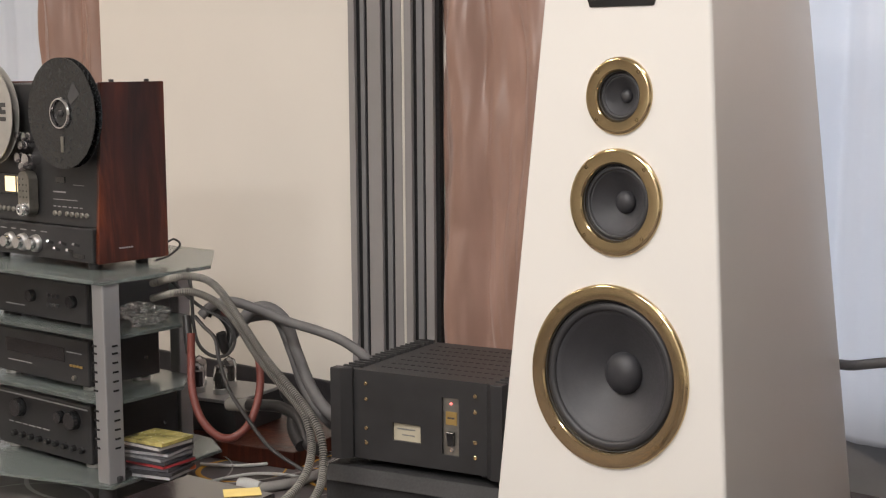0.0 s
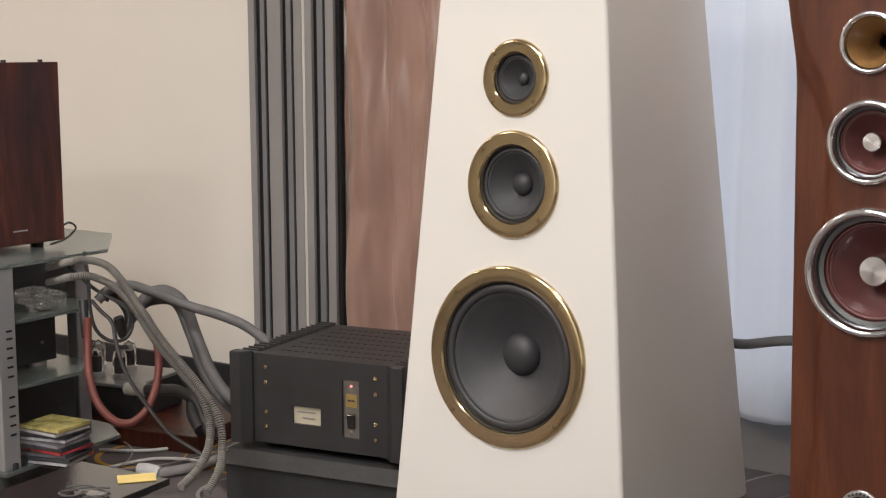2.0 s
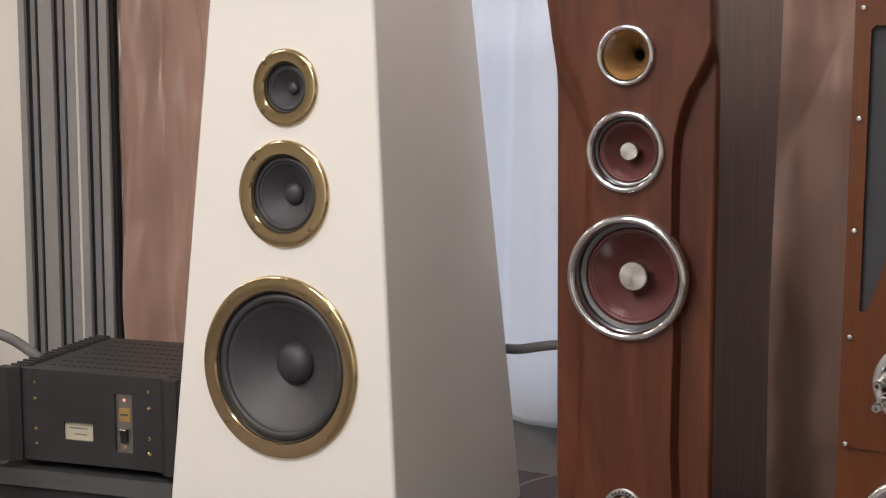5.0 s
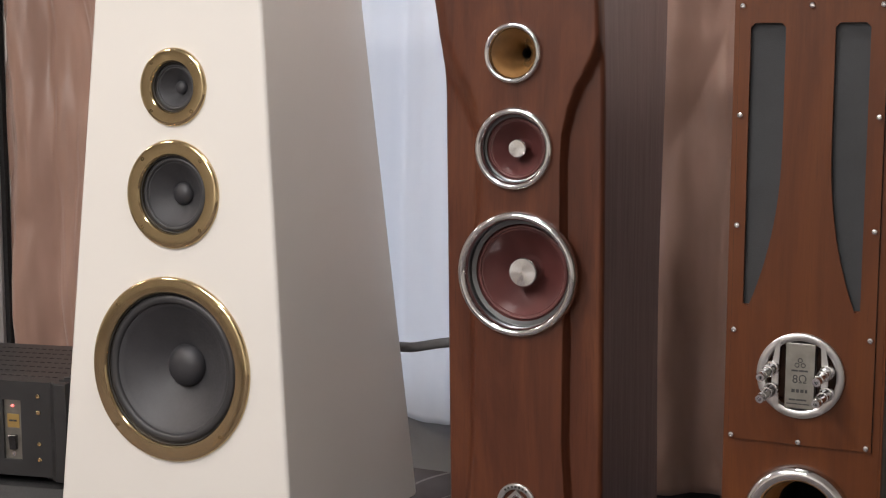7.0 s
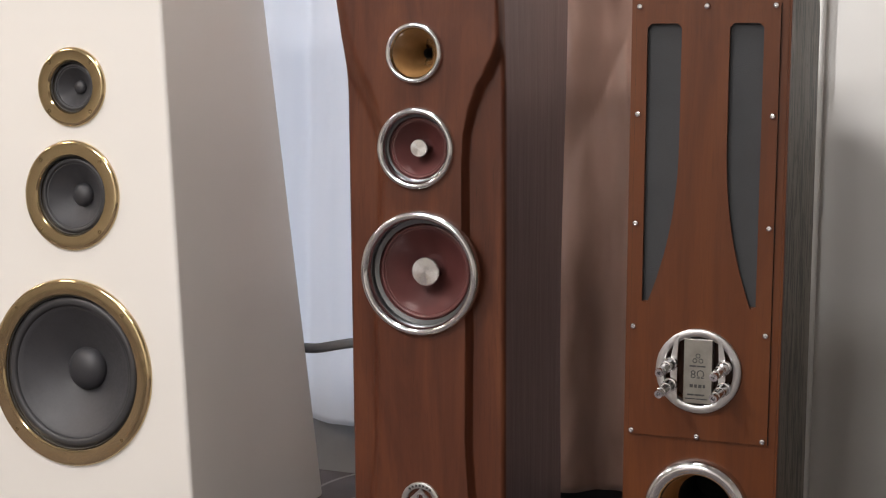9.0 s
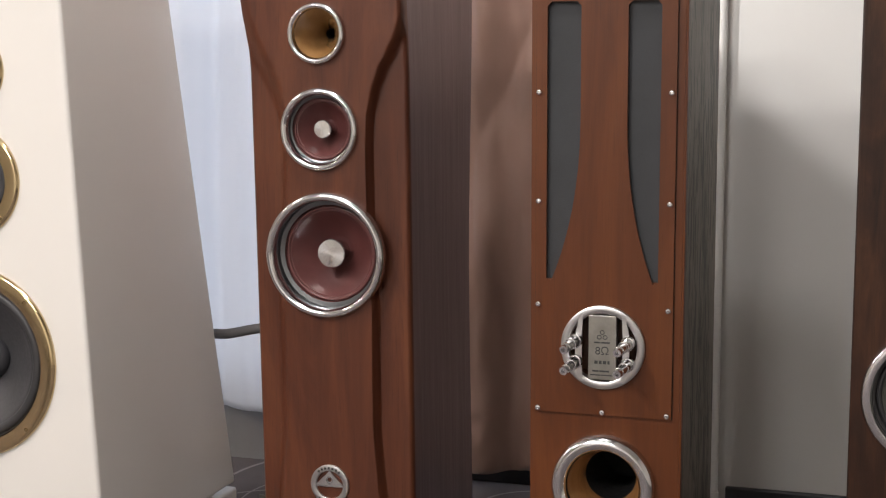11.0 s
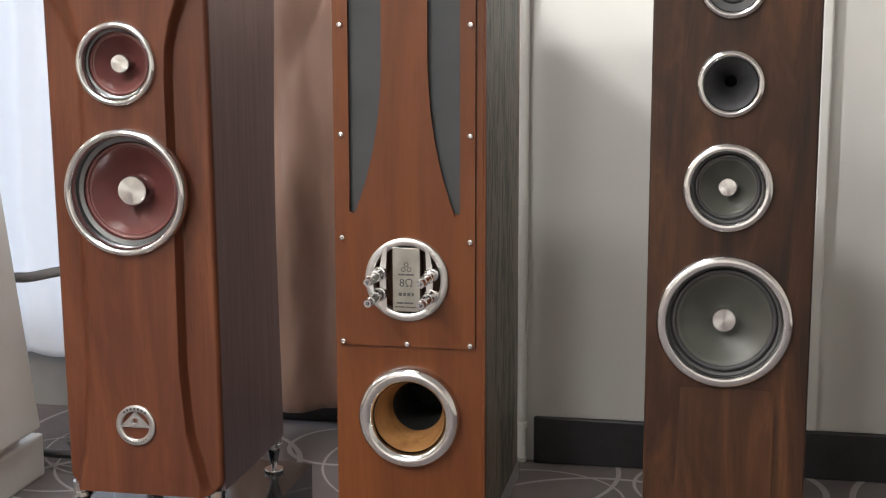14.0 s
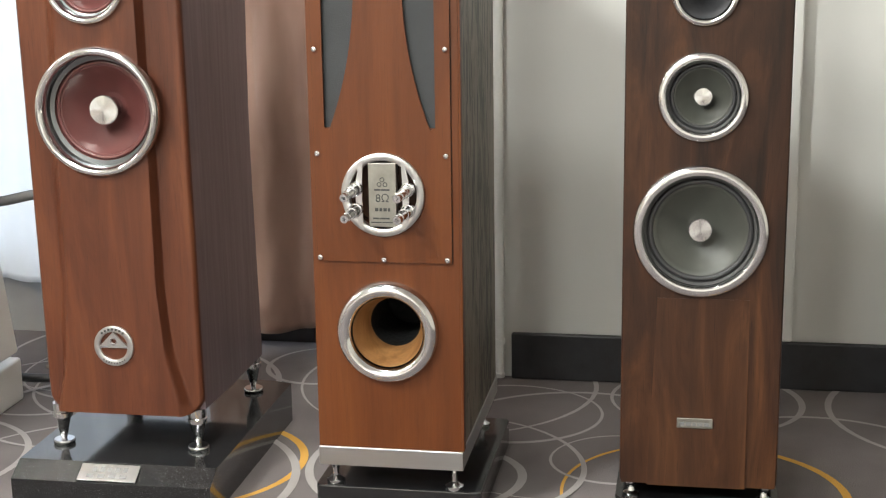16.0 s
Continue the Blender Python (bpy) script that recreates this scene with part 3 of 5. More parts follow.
def driver(parent, m, ro, ri, style, ring_mat, cone_mat, ring_label, cap="dome", cap_r=0.04, depth=0.05, surround=0.03, screws=0, thick=0.009, seat=0.0, screw_turn=45, name="driver", edge=0.012, roll=None, step=None):
    """A loudspeaker chassis: trim ring, rubber surround, cone, cap or plug, screws."""
    d = thing(name, "", "", Matrix())
    d.parent = parent
    d.matrix_local = m
    part("trim_ring", lathe(ring_profile(ro, ri, thick, style), 96), ring_mat, d, ring_label, True)
    if cap == "horn":
        prof = [(ri + 0.001, -0.001)] + [(ri * (1 - s) ** 1.35 + 0.011 * (1 - (1 - s) ** 1.35), -0.075 * s ** 1.1) for s in [k / 14 for k in range(15)]]
        part("horn", lathe(prof, 64), cone_mat, d, "", True)
        part("throat", lathe([(0.0125, -0.0745), (0.012, -0.12), (0, -0.12)], 32), SLAT_D, d, "dark horn throat")
        return d
    base = -seat
    if seat:
        part("seat_ring", lathe([(ri + 0.001, -0.001), (ri - 0.001, base + 0.002), (ri - edge, base)], 80), step or SEAT_GREY, d, "stepped inner ring", True)
        ri = ri - edge + 0.002
    prof = [(ri + 0.001, base - 0.006), (ri - 0.003, base - 0.006)]
    for i in range(13):
        a = math.pi * i / 12
        prof.append((ri - 0.004 - surround * (1 - math.cos(a)) / 2, base - 0.005 + surround * 0.36 * math.sin(a)))
    rc = ri - 0.004 - surround
    prof.append((rc - 0.001, base - 0.007))
    part("surround", lathe(prof, 80), roll or RUBBER, d, "" if roll else "black rubber surround", True)
    end = cap_r * 0.9
    prof = [(rc + 0.001, base - 0.006), (rc - 0.003, base - 0.0065)]
    prof += [(rc - 0.003 - (rc - 0.003 - end) * s, base - 0.0065 - depth * (s ** 0.85)) for s in [k / 12 for k in range(1, 13)]]
    prof.append((end * 0.5, base - depth - 0.007))
    part("cone", lathe(prof, 80), cone_mat, d, "", True)
    if cap == "dome":
        prof = [(cap_r * math.cos(a), base - depth - 0.003 + cap_r * 0.62 * math.sin(a)) for a in [math.pi / 2 * k / 10 for k in range(10)]] + [(0, base - depth - 0.003 + cap_r * 0.62)]
        part("dust_cap", lathe(prof, 48), CAP, d, "black domed dust cap", True)
    else:
        top = base - depth + depth * 0.93
        prof = [(cap_r * 0.7, base - depth - 0.004), (cap_r * 0.8, top - 0.012), (cap_r * 0.97, top - 0.006), (cap_r, top - 0.002), (cap_r - 0.002, top), (cap_r * 0.5, top + 0.0002), (0, top + 0.0004)]
        part("phase_plug", lathe(prof, 48), TURNED, d, "turned aluminium plug", True)
    if screws:
        rs = (ro + ri) / 2 + (0.004 if style == "flat" else 0)
        for k in range(screws):
            a = radians(screw_turn + 360 * k / screws)
            s = part("screw", lathe([(0.0045, thick - 0.001), (0.0042, thick + 0.0008), (0.0024, thick + 0.001), (0.0022, thick - 0.0012), (0, thick - 0.0012)], 14), BRONZE, d, "small dark bronze screw", True)
            s.matrix_local = Matrix.Translation((rs * math.cos(a), 0, rs * math.sin(a)))
    return d


# white pyramid loudspeaker
spk = thing("floor_loudspeaker", "tall cream lacquered pyramid loudspeaker with brass-ringed black cones", "loudspeaker", pose(-1.59, 2.42, 0))
lo = [(-0.3095, -0.021, 0.135), (0.304, -0.021, 0.135), (0.304, 0.59, 0.135), (-0.3095, 0.59, 0.135)]
hi = [(-0.187, 0.045, 1.6), (0.192, 0.045, 1.6), (0.192, 0.465, 1.6), (-0.187, 0.465, 1.6)]
wcab = part("cabinet", hexa(lo, hi, 0.009, 4), CREAM, spk)
part("neck", box(-0.275, 0.01, 0.105, 0.262, 0.56, 0.1355, 0.003), CREAM, spk)
part("plinth", box(-0.312, -0.035, 0, 0.283, 0.64, 0.108, 0.008, 3), CREAM, spk, "cream lacquered plinth block")
LEAN = -2.58
for z, x, ro, ri, cap_r, dep, sur in ((0.541, -0.006, 0.202, 0.166, 0.047, 0.060, 0.019), (0.920, -0.001, 0.117, 0.083, 0.0248, 0.036, 0.009), (1.148, -0.001, 0.0835, 0.0525, 0.0145, 0.026, 0.005)):
    driver(spk, pose(x, 0.045 * (z - 0.6), z, LEAN), ro, ri, "flat", BRASS, CONE, "polished brass trim ring", "dome", cap_r, dep, sur, 4, 0.009, 0.001, edge=0.002)
bore(wcab, [(x, 0.045 * (z - 0.6), z, r, 0.09, LEAN) for x, z, r in ((-0.006, 0.541, 0.171), (-0.001, 0.92, 0.086), (-0.001, 1.148, 0.0575))], 10)
b = part("badge", plate([(-0.095, 1.37), (-0.082, 1.337), (0.078, 1.337), (0.09, 1.37), (0.078, 1.40), (-0.082, 1.40)], [], -0.004, 0.006), GLOSS_BLACK, spk, "small black name badge")
b.matrix_local = Matrix.Translation((0, 0.045 * 0.77, 0))
part("badge_print", bars(-0.05, 1.362, (0.02, 0.014, 0.03, 0.018), 0.011, 0.029), GOLD_PLATE, spk, "gold print on the badge")


def cone_foot(parent, x, y, z0, z1, disc=0.022, wide=0.02, slim=0.005):
    h = z1 - z0
    f = part("spike_foot", upright([(0, 0), (slim, 0.006), (slim * 1.1, 0.008), (wide * 0.8, h * 0.62), (wide, h * 0.66), (wide, h * 0.76), (wide * 0.9, h * 0.78), (wide * 0.95, h), (0, h)], 28), CHROME, parent, "turned chrome spike foot", True)
    f.location = (x, y, z0)
    part("foot_disc", upright([(0, 0), (disc * 0.96, 0), (disc, 0.0015), (disc, 0.006), (disc * 0.94, 0.008), (0, 0.0082)], 32), CHROME, f, "", True)
    return f


# red-brown loudspeaker with the carved baffle
CX = -0.8175
brn = thing("floor_loudspeaker", "tall reddish-brown wooden loudspeaker with carved front and red cones", "loudspeaker", pose(CX, 2.505, 0.175))


def outline(z):
    """Half width of the cabinet left and right of its middle at a height."""
    k = max(0.0, z - 1.14)
    low = 0.02 * max(0.0, (0.205 - z) / 0.03) ** 2
    return 0.1675 + 0.0135 * (z - 0.3) + 0.30 * k * k + 0.04 * k - min(low, 0.02), 0.1615 - 0.008 * (z - 0.3) - 0.03 * k - min(low, 0.02)


KNOTS = [(0.17, 0.128), (0.2, 0.121), (0.31, 0.099), (0.45, 0.0895), (0.68, 0.0895), (0.80, 0.083), (0.9, 0.080), (1.0, 0.079), (1.06, 0.0815), (1.107, 0.090), (1.15, 0.104), (1.183, 0.122), (1.22, 0.139), (1.26, 0.154), (1.34, 0.168), (1.5, 0.18)]


def raised(z):
    for (a, p), (b, q) in zip(KNOTS, KNOTS[1:]):
        if z <= b:
            s = (z - a) / (b - a)
            s = s * s * (3 - 2 * s) * 0.4 + s * 0.6
            return p + (q - p) * s
    return KNOTS[-1][1]


bm = bmesh.new()
NX, NZ = 220, 220
rows = []
for j in range(NZ + 1):
    z = 0.175 + (1.45 - 0.175) * j / NZ
    l, r = outline(z)
    row = []
    for i in range(NX + 1):
        x = -l + (l + r) * i / NX
        q = raised(z)
        slope = 0.010 + 0.009 * max(0.0, min(1.0, (z - 1.05) / 0.12)) + 0.012 * max(0.0, (0.35 - z) / 0.18)
        slope *= 3.2 if x < 0 and z > 0.35 else 1.0 + 2.2 * max(0.0, (z - 0.25) / 0.10) if x < 0 and z > 0.25 else 1.0
        s = max(0.0, min(1.0, (q + slope - abs(x + 0.004)) / slope))
        s = s * s * (3 - 2 * s)
        edge = min(x + l, r - x)
        y = 0.026 * (1 - s) + (0.008 * (1 - edge / 0.008) ** 2 if edge < 0.008 else 0)
        row.append(bm.verts.new((x, y, z - 0.175)))
    rows.append(row)
for a, c in zip(rows, rows[1:]):
    for i in range(NX):
        bm.faces.new((a[i], a[i + 1], c[i + 1], c[i]))
back = [[bm.verts.new((v.co.x, 0.042, v.co.z)) for v in (row[0], row[-1])] for row in rows]
for (a, c), (ra, rc) in zip(zip(back, back[1:]), zip(rows, rows[1:])):
    bm.faces.new((a[0], c[0], rc[0], ra[0])), bm.faces.new((a[1], c[1], rc[-1], ra[-1]))
bm.faces.new([*rows[0], back[0][1], back[0][0]]), bm.faces.new([*rows[-1], back[-1][1], back[-1][0]])
bafl = part("front_baffle", bm, REDWOOD, brn, "carved reddish walnut front", True)
bm = bmesh.new()
rows = []
for j in range(33):
    z = 0.178 + (1.45 - 0.178) * j / 32
    l, r = outline(max(z, 0.21))
    wob = 0.006 * math.sin(z * 7.0)
    yb = 0.435 + 0.012 * math.sin(z * 5.2 + 1.0)
    ring = [(-l + 0.003, 0.0425), (r - 0.001, 0.0425), (0.5 * r + 0.083 + wob * 0.3, 0.2), (0.164, yb - 0.02), (0.138, yb), (-l + 0.03, yb), (-l + 0.004, yb - 0.02)]
    rows.append([bm.verts.new((x, y, z - 0.175)) for x, y in ring])
for a, c in zip(rows, rows[1:]):
    for i in range(7):
        bm.faces.new((a[i], a[(i + 1) % 7], c[(i + 1) % 7], c[i]))
bm.faces.new(rows[0]), bm.faces.new(rows[-1])
bcab = part("cabinet", bm, SIDEWOOD, brn, "wooden cabinet sides with a purple-grey daylight tint in their colour", True)
for o in (bafl, bcab):
    bore(o, [(-0.0100, 0, 0.611, 0.1095, 0.12, 0), (-0.0185, 0, 0.859, 0.0685, 0.1, 0), (-0.0215, 0, 1.045, 0.0485, 0.14, 0)])
driver(brn, pose(-0.0100, 0, 0.786 - 0.175), 0.1255, 0.108, "round", CHROME, RED_CONE, "polished aluminium trim ring", "plug", 0.0295, 0.05, 0.007, 0, 0.014, 0.024, edge=0.010, roll=RED_CONE, step=GUNMETAL)
driver(brn, pose(-0.0185, 0, 1.034 - 0.175), 0.0815, 0.067, "round", CHROME, RED_CONE, "polished aluminium trim ring", "plug", 0.0185, 0.034, 0.004, 0, 0.012, 0.010, edge=0.005, roll=RED_CONE, step=GUNMETAL)
driver(brn, pose(-0.0215, 0, 1.220 - 0.175), 0.060, 0.047, "round", CHROME, HORNWOOD, "polished aluminium trim ring", "horn", thick=0.012)
e = part("emblem", lathe([(0.041, 0.0), (0.041, 0.005), (0.039, 0.006), (0.031, 0.006), (0.029, 0.005), (0.029, 0.0)], 48), ALU, brn, "round chrome emblem with a triangle", True)
e.location = (-0.0065, 0.0, 0.319 - 0.175)
part("triangle", plate([(-0.030, -0.001), (0.030, -0.001), (0.0, 0.029)], [circle(0, 0.010, 0.005, 16)], -0.005, 0.004), ALU, e)
part("crossbar", box(-0.030, -0.0045, -0.004, 0.030, 0.0, 0.0), CHROME, e)
bm = lathe([(0.0075, 0.003), (0.0075, 0.0058), (0.0055, 0.0058), (0.0055, 0.003)], 20, None, (0, 0, 0.010))
part("inner_ring", bm, CHROME, e)
bm = bmesh.new()
for k in range(7):
    a = radians(130 - k * 13)
    box(0.035 * math.cos(a) - 0.0022, -0.0068, 0.035 * math.sin(a) - 0.0022, 0.035 * math.cos(a) + 0.0022, -0.0055, 0.035 * math.sin(a) + 0.0022, into=bm)
part("emblem_print", bm, TEXT_DARK, e, "dark worn bars of print")
bm = bmesh.new()
for k in range(9):
    a = radians(232 + k * 9.5)
    box(0.035 * math.cos(a) - 0.0013, -0.0068, 0.035 * math.sin(a) - 0.0013, 0.035 * math.cos(a) + 0.0013, -0.0055, 0.035 * math.sin(a) + 0.0013, into=bm)
part("emblem_print", bm, TEXT_DARK, e, "dark worn bars of print")
for x in (-0.968 - CX, -0.677 - CX):
    for y in (0.048, 0.425):
        cone_foot(brn, x, y, 0.0915 - 0.175, 0.179 - 0.175)

plinth = thing("loudspeaker_plinth", "polished black granite plinth with a sloping front edge", "plinth", pose(CX, 2.41, 0))
XL, XR = -0.203, 0.211
prof = [(0.0, 0.0), (0.0, 0.064), (0.046, 0.09), (0.60, 0.09), (0.645, 0.055), (0.645, 0.0)]
bm = bmesh.new()
secs = [(XL, 0), (XL + 0.05, 0), (XR - 0.05, 0), (XR, 0)]
rows = []
for k, (x, _) in enumerate(secs):
    cut = 0.06 if k in (0, 3) else 0.0
    rows.append([bm.verts.new((x, min(y, 0.645 - cut), z)) for y, z in prof])
for a, c in zip(rows, rows[1:]):
    for i in range(6):
        bm.faces.new((a[i], a[(i + 1) % 6], c[(i + 1) % 6], c[i]))
bm.faces.new(rows[0]), bm.faces.new(rows[-1])
bmesh.ops.bevel(bm, geom=[e2 for e2 in bm.edges if e2.calc_face_angle(0) > 0.35], offset=0.003, segments=2, profile=0.5, affect="EDGES")
part("stone_block", bm, GRANITE, plinth)
tilt = pose(-0.005, 0.021, 0.0779, 29.5, 0, 0)
npz = part("nameplate", box(-0.06, -0.022, 0, 0.062, 0.020, 0.003, 0.001), ALU, plinth, "brushed aluminium nameplate")
npz.matrix_local = tilt
bm = bmesh.new()
for k in range(5):
    box(-0.034 + k * 0.016, 0.000, 0.003, -0.034 + k * 0.016 + 0.009, 0.012, 0.0036, into=bm)
for k in range(4):
    box(-0.042 + k * 0.023, -0.015, 0.003, -0.042 + k * 0.023 + 0.014, -0.007, 0.0036, into=bm)
part("plate_print", bm, TEXT_GREY, npz, "dark bars of print")

# loudspeaker seen from behind
RY = 2.465
rear = thing("floor_loudspeaker", "slim orange-brown loudspeaker turned round, terminals and port showing", "loudspeaker", pose(-0.258, RY, 0.107))
H0 = 0.107
part("base_slab", box(-0.141, -0.003, 0, 0.142, 0.485, 0.038, 0.0015), ALU, rear, "brushed aluminium base slab")
PORT, TERM = (0.0005, 0.379 - H0), (-0.0015, 0.644 - H0)
hole = circle(*PORT, 0.080, 56)
part("back_board", plate([(-0.14, 0.0385), (0.14, 0.0385), (0.14, 1.228), (-0.14, 1.228)], [hole, circle(*TERM, 0.062, 48), rounded(-0.117, 0.66, -0.047, 1.17, 0.004, 2), rounded(0.035, 0.66, 0.103, 1.17, 0.004, 2)], 0.0, 0.02), ORANGE, rear, "orange-brown veneered back")
side = [(0.0205, 0.0385), (0.475, 0.0385), *[(0.415 + 0.045 * math.cos(radians(a)), 1.183 + 0.045 * math.sin(radians(a))) for a in range(0, 91, 10)], (0.0205, 1.228)]
bm = bmesh.new()
ends = [[bm.verts.new((x, y, z)) for y, z in side] for x in (-0.139, 0.1395)]
bm.faces.new(ends[0]), bm.faces.new(ends[1])
for k in range(len(side)):
    q = (k + 1) % len(side)
    bm.faces.new((ends[0][k], ends[0][q], ends[1][q], ends[1][k]))
rcab = part("cabinet", bm, GREYWOOD, rear, "grey-brown open-grained side veneer", True)
bore(rcab, [(PORT[0], 0, PORT[1], 0.070, 0.27, 0), (TERM[0], 0, TERM[1], 0.0615, 0.05, 0)])
part("edge_strip", box(0.1402, 0.0, 0.0385, 0.1445, 0.0195, 1.228, 0.001), ORANGE, rear, "orange veneered edge strip")
# slotted cover
PX0, PX1, PZ0, PZ1 = -0.130, 0.126, 0.515 - H0, 1.3075 - H0


def slot(sign):
    """Half of the bottle shape: straight outside, curved inside."""
    xo, xi = (-0.110, -0.0475) if sign < 0 else (0.098, 0.038)
    z0, z1 = 0.764 - H0, 1.273 - H0
    pts = [(xo, z0 + 0.004), (xo, z1 - 0.008), (xo - sign * 0.008, z1), (xi + sign * 0.008, z1), (xi, z1 - 0.008)]
    for k in range(15):
        s = k / 14
        z = z1 - 0.2 - (z1 - 0.2 - z0) * s
        pts.append((xi + (xo - sign * 0.010 - xi) * s ** 2.3, z))
    return pts


cover = part("cover_panel", plate([(PX0, PZ0), (PX1, PZ0), (PX1, PZ1), (PX0, PZ1)], [slot(-1), slot(1), circle(*TERM, 0.066, 48)], -0.005, 0.0048), ORANGE, rear, "screwed-on orange-brown cover with curved slots")
for x0, x1 in ((-0.117, -0.044), (0.032, 0.103)):
    part("mesh_grille", box(x0, 0.004, 0.65, x1, 0.007, 1.175), MESH, rear, "dark fine-mesh grille cloth")
bm = bmesh.new()
for a in ((PX0 - 0.0012, PZ0, PX0, PZ1), (PX1, PZ0, PX1 + 0.0012, PZ1), (PX0, PZ0 - 0.0012, PX1, PZ0)):
    box(a[0], -0.0012, a[1], a[2], 0.0005, a[3], into=bm)
part("cover_gap", bm, SLAT_D, rear, "dark joint round the cover")
first = None
for x, z in [(-0.1245, q - H0) for q in (1.303, 1.11, 0.911, 0.719, 0.522)] + [(0.1175, q - H0) for q in (1.303, 1.11, 0.911, 0.717, 0.522)] + [(-0.003, 1.303 - H0), (-0.002, 0.5205 - H0)]:
    m = Matrix.Translation((x, -0.005, z))
    if first is None:
        first = part("cover_screw", lathe([(0.0058, 0), (0.0058, 0.002), (0.0045, 0.004), (0.0022, 0.0046), (0.002, 0.003), (0, 0.003)], 16), CHROME, rear, "chrome screw", True)
        first.matrix_local = m
    else:
        again(first, m)
# terminal cup
cup = part("terminal_ring", lathe([(0.078, 0.0), (0.078, 0.007), (0.076, 0.0085), (0.066, 0.0085), (0.064, 0.007), (0.062, -0.014)], 64), ALU, rear, "brushed aluminium terminal ring", True)
cup.location = (TERM[0], -0.005, TERM[1])
part("cup_floor", lathe([(0.0612, -0.020), (0, -0.020)], 48), DARKWOOD, cup, "dark wooden cup floor")
tile = part("engraved_plate", box(-0.026, -0.008, -0.060, 0.026, 0.012, 0.060, 0.001), SILVER_PLATE, cup, "engraved silver plate")
bm = bmesh.new()
for cx, cz in ((0, 0.029), (-0.0055, 0.020), (0.0055, 0.020)):
    lathe([(0.0045, 0.0088), (0.0045, 0.008), (0.003, 0.008), (0.003, 0.0088), (0.0045, 0.0088)], 14, bm, (cx, 0, cz))
bars(-0.015, 0.0085, (0.012, 0.016), 0.003, -0.0081, into=bm)
bars(-0.014, -0.030, (0.006, 0.005, 0.006, 0.004), 0.006, -0.0081, into=bm)
bars(-0.018, -0.045, (0.012, 0.018), 0.003, -0.0081, into=bm)
bars(-0.022, -0.052, (0.02, 0.02), 0.002, -0.0081, into=bm)
part("plate_print", bm, TEXT_DARK, tile, "dark engraved print")
fc = bpy.data.curves.new("impedance_mark", "FONT")
fc.body, fc.size, fc.align_x, fc.extrude = "8Ω", 0.021, "CENTER", 0.0004
txt = new("impedance_mark", fc)
txt.data.materials.append(TEXT_DARK)
txt.parent = tile
txt.matrix_local = pose(0, -0.0088, -0.0125, 90, 0, 0)
for s in (-1, 1):
    arm = part("terminal_bracket", plate([(s * 0.036, -0.066), (s * 0.043, -0.063), (s * 0.050, -0.034), (s * 0.056, -0.027), (s * 0.050, -0.018), (s * 0.050, 0.004), (s * 0.057, 0.012), (s * 0.050, 0.022), (s * 0.043, 0.060), (s * 0.036, 0.066), (s * 0.038, 0.02), (s * 0.038, -0.03)], [], -0.0095, 0.004), ALU, cup, "aluminium terminal bracket")
bm = lathe([(0.0, 0.036), (0.0028, 0.036), (0.0028, 0.047), (0.0060, 0.047), (0.0066, 0.045), (0.0066, 0.041), (0.0056, 0.040), (0.0056, 0.038), (0.0070, 0.037), (0.0072, 0.024), (0.0055, 0.0235), (0.0055, 0.021), (0.0085, 0.0205), (0.0088, 0.018), (0.0088, 0.006), (0.0105, 0.0055), (0.0105, 0.0)], 20)
post1 = part("binding_post", bm, CHROME, cup, "knurled chrome binding post", True)
places = [(sx * 0.047 + (0.002 if sx > 0 else -0.002), sz) for sx in (-1, 1) for sz in (0.012, -0.027)]
turn = pose(0, 0, 0, 5, 0, -7) @ Matrix.Diagonal((1.25, 1.45, 1.25, 1))
post1.matrix_local = Matrix.Translation((places[0][0], -0.008, places[0][1])) @ turn
for px, pz in places[1:]:
    again(post1, Matrix.Translation((px, -0.008, pz)) @ turn)
# port
pr = part("port_ring", lathe(ring_profile(0.0985, 0.068, 0.022, "round"), 96), CHROME, rear, "wide polished aluminium port ring", True)
pr.location = (PORT[0], 0, PORT[1])
part("port_tube", lathe([(0.0678, 0.004), (0.0672, -0.006), (0.064, -0.022), (0.055, -0.045), (0.050, -0.066), (0.0495, -0.075)], 64), PORTWOOD, pr, "pale wooden port tube", True)
# shade deep in the port is put into a black colour
part("port_throat", lathe([(0.0496, -0.0745), (0.0496, -0.24), (0, -0.24)], 48), SLAT_D, pr, "hollow of the port with its shade coloured black", True)
for x, y in ((-0.12, 0.042), (0.118, 0.038), (0.118, 0.40), (-0.12, 0.40)):
    h = H0 - 0.055
    f = part("spike_foot", upright([(0, 0), (0.017, 0), (0.018, 0.002), (0.018, 0.007), (0.012, 0.010), (0.006, 0.016), (0.0055, 0.024), (0.009, 0.038), (0.015, 0.044), (0.0155, h), (0, h)], 28), CHROME, rear, "small turned chrome foot", True)
    f.location = (x, y, 0.055 - H0)
tagged(part("loudspeaker_plinth", slab([(x - 0.25, y + 2.69) for x, y in rounded(-0.165, -0.205, 0.165, 0.23, 0.012, 3)], 0, 0.055, 0.003), GLOSS_BLACK), "low polished black plinth under the slim loudspeaker", "plinth")

